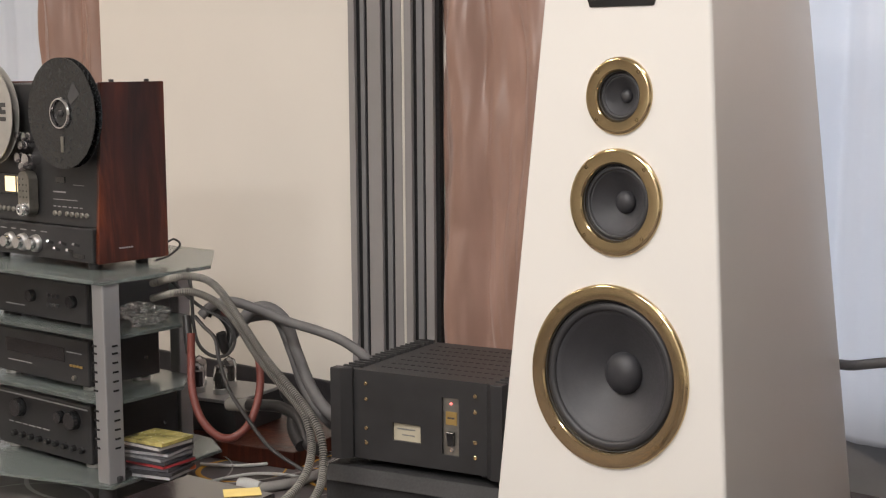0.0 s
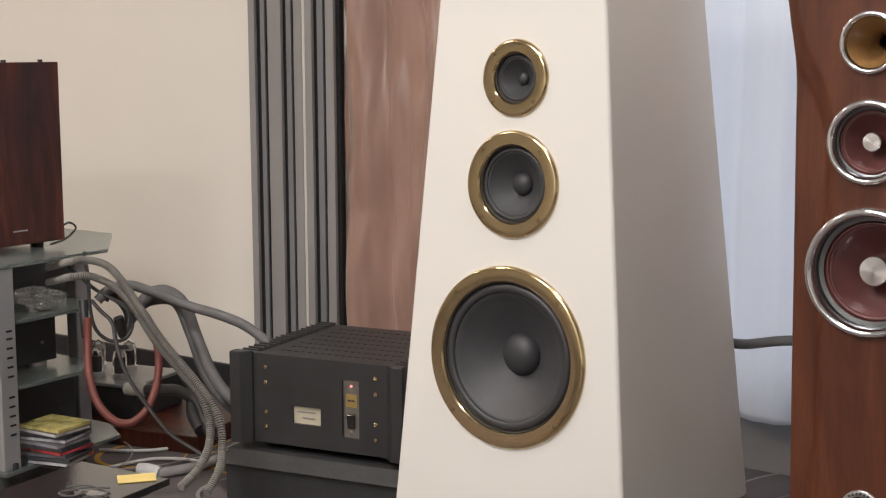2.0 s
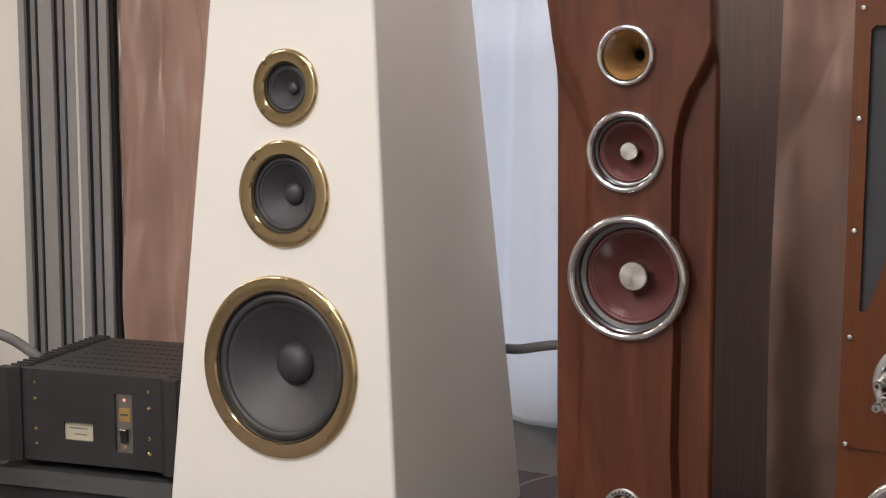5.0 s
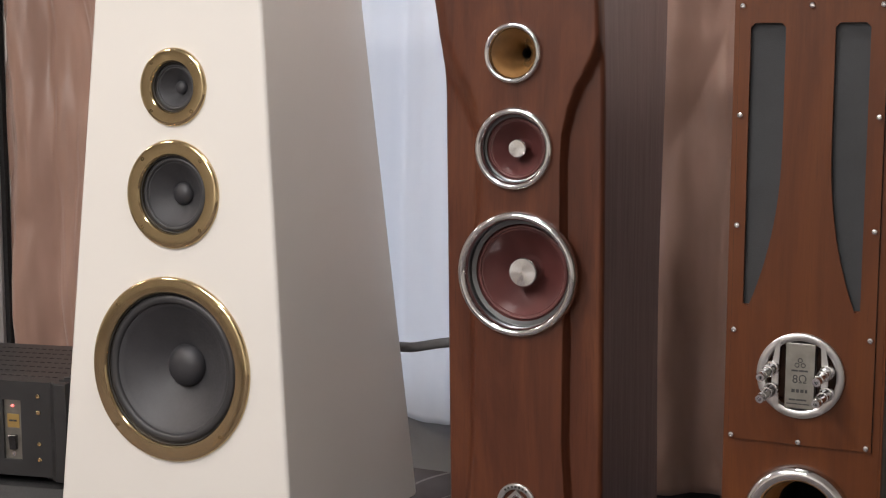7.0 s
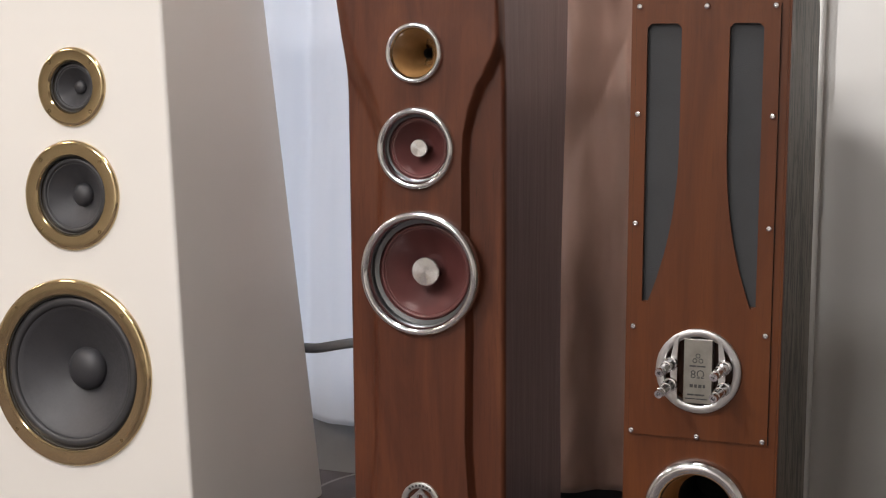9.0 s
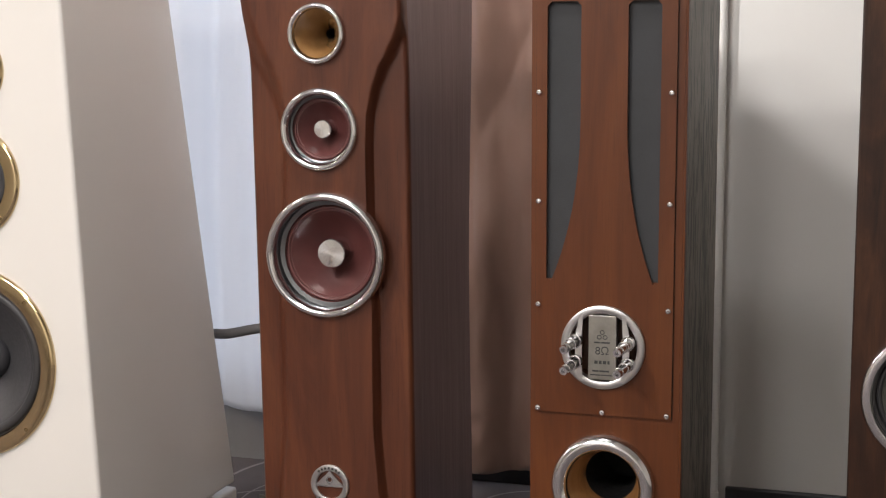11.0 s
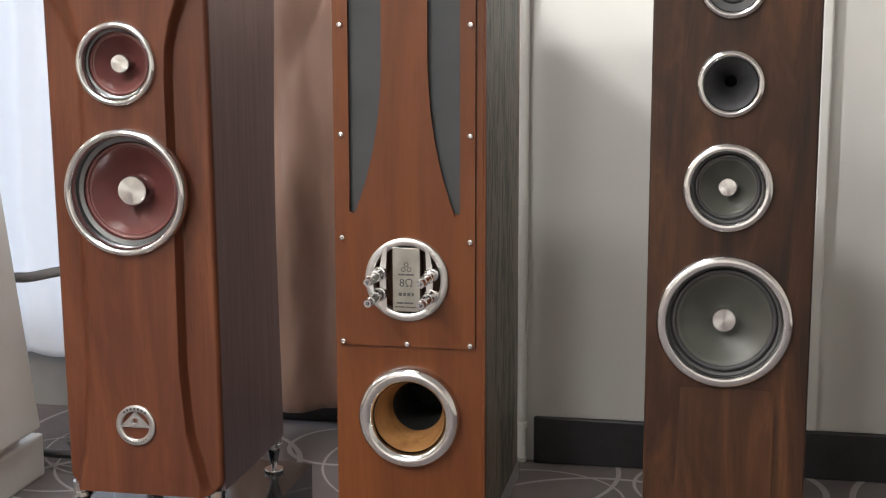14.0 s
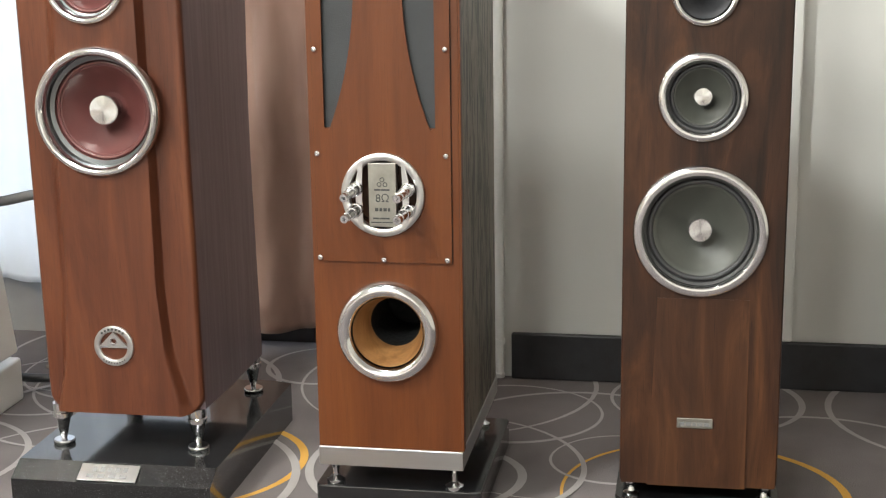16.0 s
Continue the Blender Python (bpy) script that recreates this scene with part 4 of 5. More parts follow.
# dark brown four-way loudspeaker
dark = thing("floor_loudspeaker", "tall dark brown oak loudspeaker with four aluminium-ringed drivers", "loudspeaker", pose(0.325, 2.49, 0.09))
DRV = ((-0.006, 0.580, 0.122), (-0.007, 0.824, 0.0805), (-0.0075, 1.008, 0.060), (-0.008, 1.180, 0.0605))
dcab = part("cabinet", box(-0.146, 0.0125, 0.0, 0.147, 0.43, 1.36, 0.004), DARKWOOD, dark)
bores = [(DRV[0][0], 0, 0.49, 0.1025, 0.10, 0), (DRV[1][0], 0, 0.734, 0.0645, 0.08, 0), (DRV[2][0], 0, 0.918, 0.0475, 0.14, 0), (DRV[3][0], 0, 1.09, 0.0475, 0.08, 0)]
bore(dcab, bores)
part("front_board", plate([(-0.142, 0.002), (0.143, 0.002), (0.143, 1.358), (-0.142, 1.358)], [circle(x, z, r) for x, _, z, r, _, _ in bores], 0.0, 0.012), DARKWOOD, dark)
PANELWOOD = wood("figured_oak_panel", (0.022, 0.0085, 0.004), (0.048, 0.018, 0.0075), (0.09, 0.037, 0.014), 0.42, 0.15, 10, 0.4, 3.4)
part("front_inlay", hexa([(-0.094, -0.003, 0.0), (0.0875, -0.003, 0.0), (0.0875, -0.0004, 0.0), (-0.094, -0.0004, 0.0)], [(-0.080, -0.001, 0.365), (0.0865, -0.001, 0.365), (0.0865, -0.0004, 0.365), (-0.080, -0.0004, 0.365)]), PANELWOOD, dark, "figured oak lower inlay")
driver(dark, pose(*[DRV[0][0], 0, DRV[0][1] - 0.09]), 0.122, 0.101, "flat", CHROME, GREY_CONE, "brushed aluminium trim ring", "plug", 0.0222, 0.036, 0.009, 0, 0.011, 0.010, edge=0.004)
driver(dark, pose(*[DRV[1][0], 0, DRV[1][1] - 0.09]), 0.0805, 0.063, "flat", CHROME, GREY_CONE, "brushed aluminium trim ring", "plug", 0.0172, 0.024, 0.006, 0, 0.010, 0.006, edge=0.003)
driver(dark, pose(*[DRV[2][0], 0, DRV[2][1] - 0.09]), 0.060, 0.046, "flat", CHROME, CONE, "brushed aluminium trim ring", "horn", thick=0.010)
driver(dark, pose(*[DRV[3][0], 0, DRV[3][1] - 0.09]), 0.0605, 0.046, "flat", CHROME, CONE, "brushed aluminium trim ring", "dome", 0.008, 0.022, 0.008, 0, 0.010, 0.004)
npl = part("nameplate", box(-0.040, -0.0055, 0.117, 0.026, -0.0018, 0.136, 0.001), SILVER_PLATE, dark, "small silver nameplate")
part("plate_print", bars(-0.034, 0.1215, (0.008, 0.01, 0.006, 0.01, 0.009), 0.007, -0.0056, 0.35, 0.0008), TEXT_GREY, npl, "dark bars of print")
for x, y in ((-0.125, 0.04), (0.125, 0.04), (-0.125, 0.38), (0.125, 0.38)):
    f = part("spike_foot", upright([(0, 0), (0.014, 0), (0.015, 0.005), (0.008, 0.009), (0.006, 0.016), (0.012, 0.03), (0.013, 0.0385), (0, 0.0385)], 24), CHROME, dark, "small turned chrome foot", True)
    f.location = (x, y, 0.052 - 0.09)
tagged(part("loudspeaker_plinth", slab([(x + 0.325, y + 2.72) for x, y in rounded(-0.155, -0.215, 0.155, 0.24, 0.02, 3)], 0, 0.052, 0.003), GLOSS_BLACK), "low black plinth under the dark loudspeaker", "plinth")



# ---- equipment beside the white loudspeaker ----
rack = thing("glass_rack", "hi-fi rack with frosted glass shelves and satin grey corner posts", "rack", pose(-3.4, 2.3, 0))
TOPG = [(-0.52, -0.235), (0.457, -0.207), (0.437, 0.179), (0.185, 0.412), (-0.25, 0.412), (-0.50, 0.18)]
MIDG = [(-0.48, -0.20), (0.44, -0.185), (0.425, 0.08), (0.315, 0.19), (-0.30, 0.19), (-0.47, 0.06)]
LOWG = [(-0.55, -0.34), (0.10, -0.305), (0.462, -0.202), (0.401, 0.233), (0.28, 0.30), (-0.40, 0.30)]
for z, g in ((0.665, TOPG), (0.512, MIDG), (0.337, MIDG), (0.12, LOWG)):
    part("glass_shelf", slab(g, z - 0.010, z, 0.002), FROSTED, rack, "frosted green-tinted glass shelf")
post = part("corner_post", box(0.400, -0.200, 0.12, 0.448, -0.145, 0.655, 0.004), POST, rack, "satin grey corner post with black notches")
pb = box(0.18, 0.235, 0.12, 0.225, 0.28, 0.655, 0.004)
part("corner_post", pb, POST, rack)
pb = box(-0.47, -0.21, 0.12, -0.425, -0.165, 0.655, 0.004)
part("corner_post", pb, POST, rack)
nt = None
for k, z in enumerate((0.445, 0.42, 0.395, 0.37, 0.315, 0.29, 0.265, 0.24, 0.215, 0.47, 0.49)):
    for m in (pose(0.401, -0.2005, z), pose(0.4485, -0.172, z, 0, 0, 90)):
        if nt is None:
            nt = part("notch", box(-0.004, -0.0012, -0.0025, 0.014, 0.002, 0.0025), SLAT_D, post)
            nt.matrix_local = m
        else:
            again(nt, m, post)
for x, y in ((0.40, -0.17), (0.20, 0.24), (-0.45, -0.2)):
    part("castor_foot", upright([(0, 0), (0.024, 0), (0.024, 0.085), (0.018, 0.1095), (0, 0.1095)], 20, (x, y, 0)), BLACK, rack, "", True)


def knob(parent, x, z, y, r, deep, mat, label=""):
    o = part("knob", lathe([(r * 1.05, 0), (r, deep * 0.85), (r * 0.92, deep), (0, deep)], 28), mat, parent, label, True)
    o.location = (x, y, z)
    return o


def component(label, z, high, depth, feet, kind):
    c = thing("hifi_component", label, "amplifier", pose(-3.33, 2.158, z), "components in the glass rack")
    part("case", box(-0.215, 0.012, feet, 0.225, depth, feet + high, 0.003), BLACK, c)
    part("front_panel", box(-0.218, 0, feet, 0.228, 0.0115, feet + high, 0.004), BLACK, c, "black brushed front panel")
    for x in (-0.18, 0.19):
        for y in (0.04, depth - 0.04):
            part("foot", upright([(0, 0), (0.026, 0), (0.026, feet * 0.6), (0.02, feet), (0, feet)], 20, (x, y, 0)), ALU if kind != 1 else BLACK, c, "", True)
    zc = feet + high / 2
    for y in (0.05, depth - 0.05):
        s = part("case_screw", lathe([(0.006, 0), (0.005, 0.003), (0, 0.003)], 14), CHROME, c, "", True)
        s.matrix_local = pose(0.2255, y, zc - 0.01, 0, 0, 90)
    if kind == 1:
        knob(c, 0.17, zc + 0.004, 0, 0.017, 0.016, GLOSS_BLACK)
        knob(c, -0.02, zc + 0.004, 0, 0.017, 0.016, GLOSS_BLACK)
        for x in (0.06, 0.08, 0.10):
            for dz in (0.012, -0.014):
                knob(c, x, zc + dz, 0, 0.005, 0.008, DARKGREY)
        part("front_print", bars(-0.15, zc - 0.03, (0.03, 0.02, 0.04), 0.003, 0), TEXT_PALE, c, "pale bars of print")
    elif kind == 2:
        part("display_window", box(-0.16, -0.001, zc - 0.005, 0.12, 0.001, zc + 0.035), GLOSS_BLACK, c, "dark display window")
        bm = bmesh.new()
        for k in range(4):
            box(0.145 + 0.015 * k, -0.003, zc - 0.014, 0.155 + 0.015 * k, 0, zc - 0.008, into=bm)
        part("key_row", bm, GOLD_PLATE, c, "row of small gold keys")
        knob(c, 0.165, zc - 0.044, 0, 0.007, 0.008, SILVER_PLATE)
        part("front_print", bars(0.13, zc + 0.024, (0.02, 0.016, 0.03), 0.003, 0), TEXT_PALE, c, "pale bars of print")
        part("front_print", bars(-0.15, zc - 0.03, (0.03, 0.02, 0.04, 0.02), 0.003, 0), TEXT_PALE, c)
    else:
        knob(c, 0.155, zc + 0.035, 0, 0.026, 0.022, GLOSS_BLACK)
        knob(c, 0.095, zc + 0.035, 0, 0.017, 0.018, GLOSS_BLACK)
        knob(c, -0.10, zc + 0.035, 0, 0.026, 0.022, GLOSS_BLACK)
        part("panel_groove", box(-0.205, -0.001, zc + 0.068, 0.215, 0.001, zc + 0.072), TEXT_PALE, c, "fine pale line across the panel")
        for k in range(9):
            knob(c, -0.13 + 0.04 * k, zc - 0.045, 0, 0.0085, 0.014, GLOSS_BLACK)
        part("front_print", bars(-0.16, zc - 0.015, (0.02, 0.03, 0.02, 0.03, 0.02, 0.03), 0.003, 0, 3.0), TEXT_PALE, c, "pale bars of print")
    return c


component("low black preamplifier on the upper glass shelf", 0.5125, 0.11, 0.289, 0.012, 1)
component("black disc player with gold keys on the glass shelf", 0.3375, 0.128, 0.246, 0.014, 2)
component("black integrated amplifier with round knobs on the bottom shelf", 0.1205, 0.165, 0.306, 0.014, 3)

# reel-to-reel deck
DY = 2.208
deck = thing("tape_deck", "black reel-to-reel tape deck with rosewood sides on the rack", "tape deck", pose(-3.384, DY, 0.6655))
part("side_panel", hexa([(0.258, 0.004, 0.018), (0.276, 0.0, 0.018), (0.276, 0.243, 0.018), (0.258, 0.243, 0.018)], [(0.258, 0.030, 0.512), (0.276, 0.028, 0.512), (0.276, 0.243, 0.512), (0.258, 0.243, 0.512)], 0.0025, 2), ROSEWOOD, deck, "dark red rosewood side panel")
part("side_panel", hexa([(-0.276, 0.0, 0.018), (-0.258, 0.004, 0.018), (-0.258, 0.243, 0.018), (-0.276, 0.243, 0.018)], [(-0.276, 0.028, 0.512), (-0.258, 0.030, 0.512), (-0.258, 0.243, 0.512), (-0.276, 0.243, 0.512)], 0.0025, 2), ROSEWOOD, deck)
part("case", box(-0.2575, 0.04, 0.018, 0.2575, 0.21, 0.508, 0.003), BLACK, deck)
part("front_panel", hexa([(-0.2575, 0.012, 0.115), (0.2575, 0.012, 0.115), (0.2575, 0.0395, 0.115), (-0.2575, 0.0395, 0.115)], [(-0.2575, 0.030, 0.506), (0.2575, 0.030, 0.506), (0.2575, 0.0395, 0.506), (-0.2575, 0.0395, 0.506)], 0.002, 2), BLACK, deck, "black brushed transport panel")
part("control_panel", box(-0.2575, -0.004, 0.02, 0.2575, 0.0395, 0.113, 0.003), BLACK, deck, "black control panel")
for x in (-0.22, 0.22):
    for y in (0.03, 0.19):
        part("foot", upright([(0, 0), (0.018, 0), (0.02, 0.0185), (0, 0.0185)], 20, (x, y, 0)), BLACK, deck, "", True)
for y in (0.07, 0.19):
    part("top_lug", box(0.262, y - 0.006, 0.512, 0.27, y + 0.006, 0.519, 0.001), BLACK, deck)
bm = bars(0, 0, (0.03, 0.006, 0.008), 0.004, 0)
sp = part("side_print", bm, TEXT_PALE, deck, "pale print on the wooden side")
sp.matrix_local = pose(0.2762, 0.07, 0.055, 0, 0, 90)


def reel(x, z, mat, label, windows):
    r = thing("tape_reel", label, "tape reel", pose(x, 2.196, z), "reels on the tape deck")
    holes = []
    for k in range(3):
        a0 = radians(20 + 120 * k)
        if windows:
            holes.append([(0.075 * math.cos(a0 + 0.22), 0.075 * math.sin(a0 + 0.22)), (0.105 * math.cos(a0 + 0.3), 0.105 * math.sin(a0 + 0.3)), (0.105 * math.cos(a0 - 0.3), 0.105 * math.sin(a0 - 0.3)), (0.075 * math.cos(a0 - 0.22), 0.075 * math.sin(a0 - 0.22))])
    part("flange", plate(circle(0, 0, 0.150, 72), holes, -0.030, 0.002), mat, r)
    part("flange", plate(circle(0, 0, 0.150, 72), [], -0.008, 0.002), mat, r)
    part("tape_pack", lathe([(0.098, 0.010), (0.098, 0.0275), (0.03, 0.0275)], 64), RUBBER, r, "dark wound tape", True)
    part("hub", lathe([(0.040, 0.028), (0.043, 0.033), (0.041, 0.038), (0.037, 0.038), (0.035, 0.030), (0.033, 0.030)], 48), CHROME, r, "chrome hub clamp", True)
    part("hub_well", lathe([(0.034, 0.031), (0.030, 0.010), (0, 0.010)], 40), GLOSS_BLACK, r, "dark hub well", True)
    part("spindle", lathe([(0.009, -0.03), (0.009, 0.034), (0.007, 0.036), (0, 0.036)], 20), BLACK, r, "", True)
    return r


ra = reel(-3.194, 1.094, REEL_DARK, "smoked dark tape reel with chrome hub", False)
tri = part("reel_label", plate([(0.045, 0.024), (0.088, 0.052), (0.058, 0.086), (0.034, 0.046)], [], -0.0312, 0.001), SEAT_GREY, ra, "faded grey label segment")
tri = part("reel_handle", box(-0.002, -0.0335, -0.105, 0.010, -0.0305, -0.062, 0.001), SILVER_PLATE, ra, "pale reel mark")
rb = reel(-3.573, 1.088, REEL_SILVER, "satin silver tape reel with slotted windows", True)
bm = bmesh.new()
for k in range(3):
    box(0.085, -0.0316, -0.02 + 0.02 * k, 0.12, -0.0304, -0.008 + 0.02 * k, into=bm)
part("reel_print", bm, TEXT_DARK, rb, "dark bars printed on the reel")
# head cover, rollers, keys, knobs, meters
hc = part("head_cover", plate(rounded(-0.057, 0.135, -0.003, 0.262, 0.026, 8), [], -0.022, 0.03), SILVER_PLATE, deck, "perforated silver head cover")
bm = bmesh.new()
for k in range(14):
    a, b2 = k % 3, k // 3
    box(-0.048 + 0.016 * a, -0.0228, 0.17 + 0.017 * b2, -0.045 + 0.016 * a, -0.0216, 0.174 + 0.017 * b2, into=bm)
part("perforation", bm, SLAT_D, hc)
kn = part("pinch_roller", lathe([(0.019, 0), (0.019, 0.016), (0.016, 0.02), (0.010, 0.02), (0.009, 0.016), (0, 0.016)], 32), CHROME, deck, "chrome capstan cap", True)
kn.location = (-0.024, -0.022, 0.155)
for x, z, rr in ((-0.052, 0.30, 0.014), (-0.014, 0.295, 0.017), (-0.034, 0.335, 0.011), (-0.05, 0.362, 0.010), (-0.018, 0.360, 0.012), (-0.034, 0.275, 0.012)):
    o = part("tape_roller", lathe([(rr, -0.03), (rr, 0.004), (rr * 0.7, 0.006), (rr * 0.7, 0.014), (rr, 0.016), (rr, 0.02), (rr * 0.5, 0.022), (0, 0.022)], 24), CHROME, deck, "", True)
    o.location = (x, -0.004, z)
for k in range(7):
    o = part("round_key", lathe([(0.0075, 0), (0.0075, 0.007), (0.006, 0.009), (0, 0.009)], 20), SILVER_PLATE, deck, "", True)
    o.location = (0.068 + 0.0225 * k + (0.012 if k > 1 else 0), 0.017, 0.147)
for k in range(6):
    o = part("round_key", lathe([(0.0075, 0), (0.0075, 0.007), (0.006, 0.009), (0, 0.009)], 20), SILVER_PLATE, deck, "", True)
    o.location = (-0.20 + 0.0225 * k, 0.017, 0.147)
for k in range(3):
    knob(deck, -0.125 + 0.062 * k, 0.058, -0.004, 0.024, 0.014, ALU, "ribbed aluminium knob")
    knob(deck, -0.125 + 0.062 * k, 0.058, -0.018, 0.017, 0.016, CHROME)
for k in range(5):
    o = part("lever", box(-0.004, -0.028, -0.008, 0.004, 0.0, 0.0, 0.0015), CHROME, deck, "chrome lever switch")
    o.matrix_local = pose(0.075 + 0.03 * k, -0.004, 0.068 - 0.018 * (k % 2), -18, 0, 20)
part("socket_panel", box(0.17, -0.0055, 0.03, 0.22, -0.0042, 0.042), GLOSS_BLACK, deck)
part("meter_bezel", box(-0.23, 0.010, 0.19, -0.06, 0.024, 0.25, 0.002), GLOSS_BLACK, deck)
for x in (-0.165, -0.105):
    part("level_meter", box(x, 0.0085, 0.198, x + 0.05, 0.0098, 0.242), METER, deck, "warm lit level meter")
part("front_print", bars(0.06, 0.205, (0.035, 0.02), 0.004, 0.0165), TEXT_PALE, deck, "pale bars of print")
part("front_print", bars(0.06, 0.185, (0.06, 0.03, 0.02), 0.002, 0.0155), TEXT_PALE, deck)
part("front_print", bars(0.06, 0.165, (0.012, 0.012, 0.02, 0.012, 0.02, 0.012), 0.003, 0.0145, 3), TEXT_PALE, deck)
part("front_print", bars(0.15, 0.228, (0.03, 0.02), 0.002, 0.018), TEXT_PALE, deck)
part("front_print", bars(-0.22, 0.092, (0.02, 0.03, 0.02, 0.03, 0.02, 0.03), 0.003, -0.004, 8), TEXT_PALE, deck)
part("counter_window", box(0.075, 0.014, 0.232, 0.115, 0.02, 0.25, 0.001), GLOSS_BLACK, deck)

# stack of discs and small things on the bottom shelf
rnd = random.Random(5)
z = 0.1205
cols = ((0.35, 0.35, 0.36), (0.04, 0.04, 0.045), (0.10, 0.10, 0.11), (0.36, 0.045, 0.05), (0.05, 0.05, 0.06), (0.22, 0.22, 0.23), (0.42, 0.42, 0.43), (0.07, 0.07, 0.08), (0.45, 0.44, 0.42), (0.10, 0.09, 0.08))
inks = [surface("sleeve_ink", c, 0.3, vary=0.3, scale=40, coat=0.5) for c in cols]
gold_art = surface("gold_sleeve_art", (0.42, 0.36, 0.13), 0.25, vary=0.55, scale=22, coat=0.6)
for k in range(10):
    d = thing("disc_case", "clear disc case with printed sleeve in a stack", "disc case", pose(-2.945 + rnd.uniform(-0.006, 0.006), 2.262 + rnd.uniform(-0.006, 0.006), z, 0, 0, 12 + rnd.uniform(-8, 8)), "stack of disc cases")
    part("sleeve", box(-0.070, -0.061, 0.001, 0.070, 0.061, 0.0088), inks[k] if k < 9 else gold_art, d)
    lid = part("clear_lid", box(-0.071, -0.062, 0.0089, 0.071, 0.062, 0.0102, 0.0004, 1), gold_art if k == 9 else inks[(k * 3 + 1) % 9], d)
    z += 0.0104
rc = thing("remote_control", "small black remote control beside the disc stack", "remote control", pose(-2.985, 2.165, 0.1205, 0, 0, 25))
part("case", box(-0.022, -0.05, 0, 0.022, 0.05, 0.018, 0.005, 3), BLACK, rc)
bm = bmesh.new()
for k in range(12):
    box(-0.014 + 0.011 * (k % 3), -0.035 + 0.016 * (k // 3), 0.018, -0.008 + 0.011 * (k % 3), -0.027 + 0.016 * (k // 3), 0.0195, into=bm)
part("keys", bm, DARKGREY, rc)
bm = bmesh.new()
bmesh.ops.create_icosphere(bm, subdivisions=4, radius=0.05)
for v in bm.verts:
    n = 0.55 * noise.noise(v.co * 26) + 0.4 * noise.noise(v.co * 60)
    v.co *= 1 + n
    v.co.z *= 0.55
    v.co.y *= 1.1
bag = part("plastic_bag", bm, PLASTIC, None)
bag.location = (-3.035, 2.30, 0.5445)
tagged(bag, "crumpled clear plastic bag on the glass shelf", "plastic bag")

# tube preamplifier on its board, behind the rack
TP = (-3.458, 2.891, 0.167)
tube = thing("tube_preamplifier", "small black valve preamplifier with bare glass tubes", "amplifier", pose(TP[0], TP[1], 0.055, 0, 0, 12))
part("chassis", box(-0.17, -0.10, 0.0, 0.17, 0.16, 0.10, 0.004), BLACK, tube)
part("top_plate", box(-0.17, -0.105, 0.1005, 0.172, 0.16, 0.112, 0.003), POST, tube, "satin grey top plate")
for x, y in ((-0.02, -0.04), (0.065, -0.03), (-0.08, 0.05), (0.02, 0.08)):
    part("valve_base", upright([(0, 0.112), (0.025, 0.112), (0.025, 0.128), (0, 0.128)], 24, (x, y, 0)), ALU, tube, "", True)
    part("valve_glass", upright([(0.021, 0.128), (0.0235, 0.14), (0.0235, 0.185), (0.019, 0.20), (0.006, 0.208), (0, 0.213)], 24, (x, y, 0)), CLEAR, tube, "clear glass valve", True)
    part("valve_plates", box(x - 0.011, y - 0.007, 0.13, x + 0.011, y + 0.007, 0.18, 0.002), DARKGREY, tube)
bd = part("wooden_board", box(-0.24, -0.18, 0, 0.42, 0.2, 0.0545, 0.004), ROSEWOOD, None)
bd.matrix_world = pose(TP[0] + 0.03, TP[1], 0, 0, 0, 12)
tagged(bd, "dark red wooden board lying on the carpet", "board")

# black power amplifier on its stand
amp = thing("power_amplifier", "large black power amplifier with heat-sink fins and silver switch plate", "amplifier", pose(-2.437, 2.437, 0.2, 0, 0, 10.7))
part("case", box(0.05, 0.02, 0.02, 0.44, 0.43, 0.246, 0.003), BLACK, amp)
part("front_panel", plate(rounded(0.03, 0.02, 0.46, 0.25, 0.003, 2), [rounded(0.165, 0.078, 0.247, 0.124, 0.002, 2), rounded(0.308, 0.058, 0.356, 0.204, 0.002, 2)], 0.0, 0.0195), BLACK, amp, "thick black front panel")
for x, s in ((0.0, 1), (0.49, -1)):
    hd = slab([(x, -0.03), (x + s * 0.030, -0.03), (x + s * 0.052, -0.008), (x + s * 0.052, -0.0005), (x, -0.0005)], 0.02, 0.256, 0.003)
    part("handle", hd, BLACK, amp, "chamfered black front handle")
part("meter_plate", box(0.163, 0.008, 0.076, 0.249, 0.012, 0.126), CREAM_PLATE, amp, "cream recessed label plate")
part("plate_print", bars(0.176, 0.107, (0.03, 0.02), 0.003, 0.0079), TEXT_GREY, amp)
part("plate_print", bars(0.19, 0.092, (0.02, 0.014), 0.003, 0.0079), TEXT_GREY, amp)
sw = part("switch_plate", box(0.306, 0.008, 0.056, 0.358, 0.012, 0.206), SILVER_PLATE, amp, "recessed silver switch plate")
part("gold_label", box(0.316, 0.0065, 0.135, 0.347, 0.0079, 0.168), GOLD_PLATE, sw, "gold label")
part("plate_print", bars(0.321, 0.15, (0.01, 0.008), 0.004, 0.0064), TEXT_DARK, sw)
o = part("pilot_lamp", lathe([(0.0032, 0), (0.0032, 0.003), (0.002, 0.0045), (0, 0.005)], 16), LED, sw, "small red pilot lamp", True)
o.location = (0.331, 0.008, 0.188)
part("rocker_switch", hexa([(0.323, 0.000, 0.082), (0.341, 0.000, 0.082), (0.341, 0.008, 0.082), (0.323, 0.008, 0.082)], [(0.323, -0.006, 0.118), (0.341, -0.006, 0.118), (0.341, 0.008, 0.118), (0.323, 0.008, 0.118)], 0.001), GLOSS_BLACK, sw, "black toggle switch")
part("switch_bolt", lathe([(0.006, 0), (0.006, 0.003), (0, 0.003)], 6, None, (0.332, 0.008, 0.072)), CHROME, sw)
sc = None
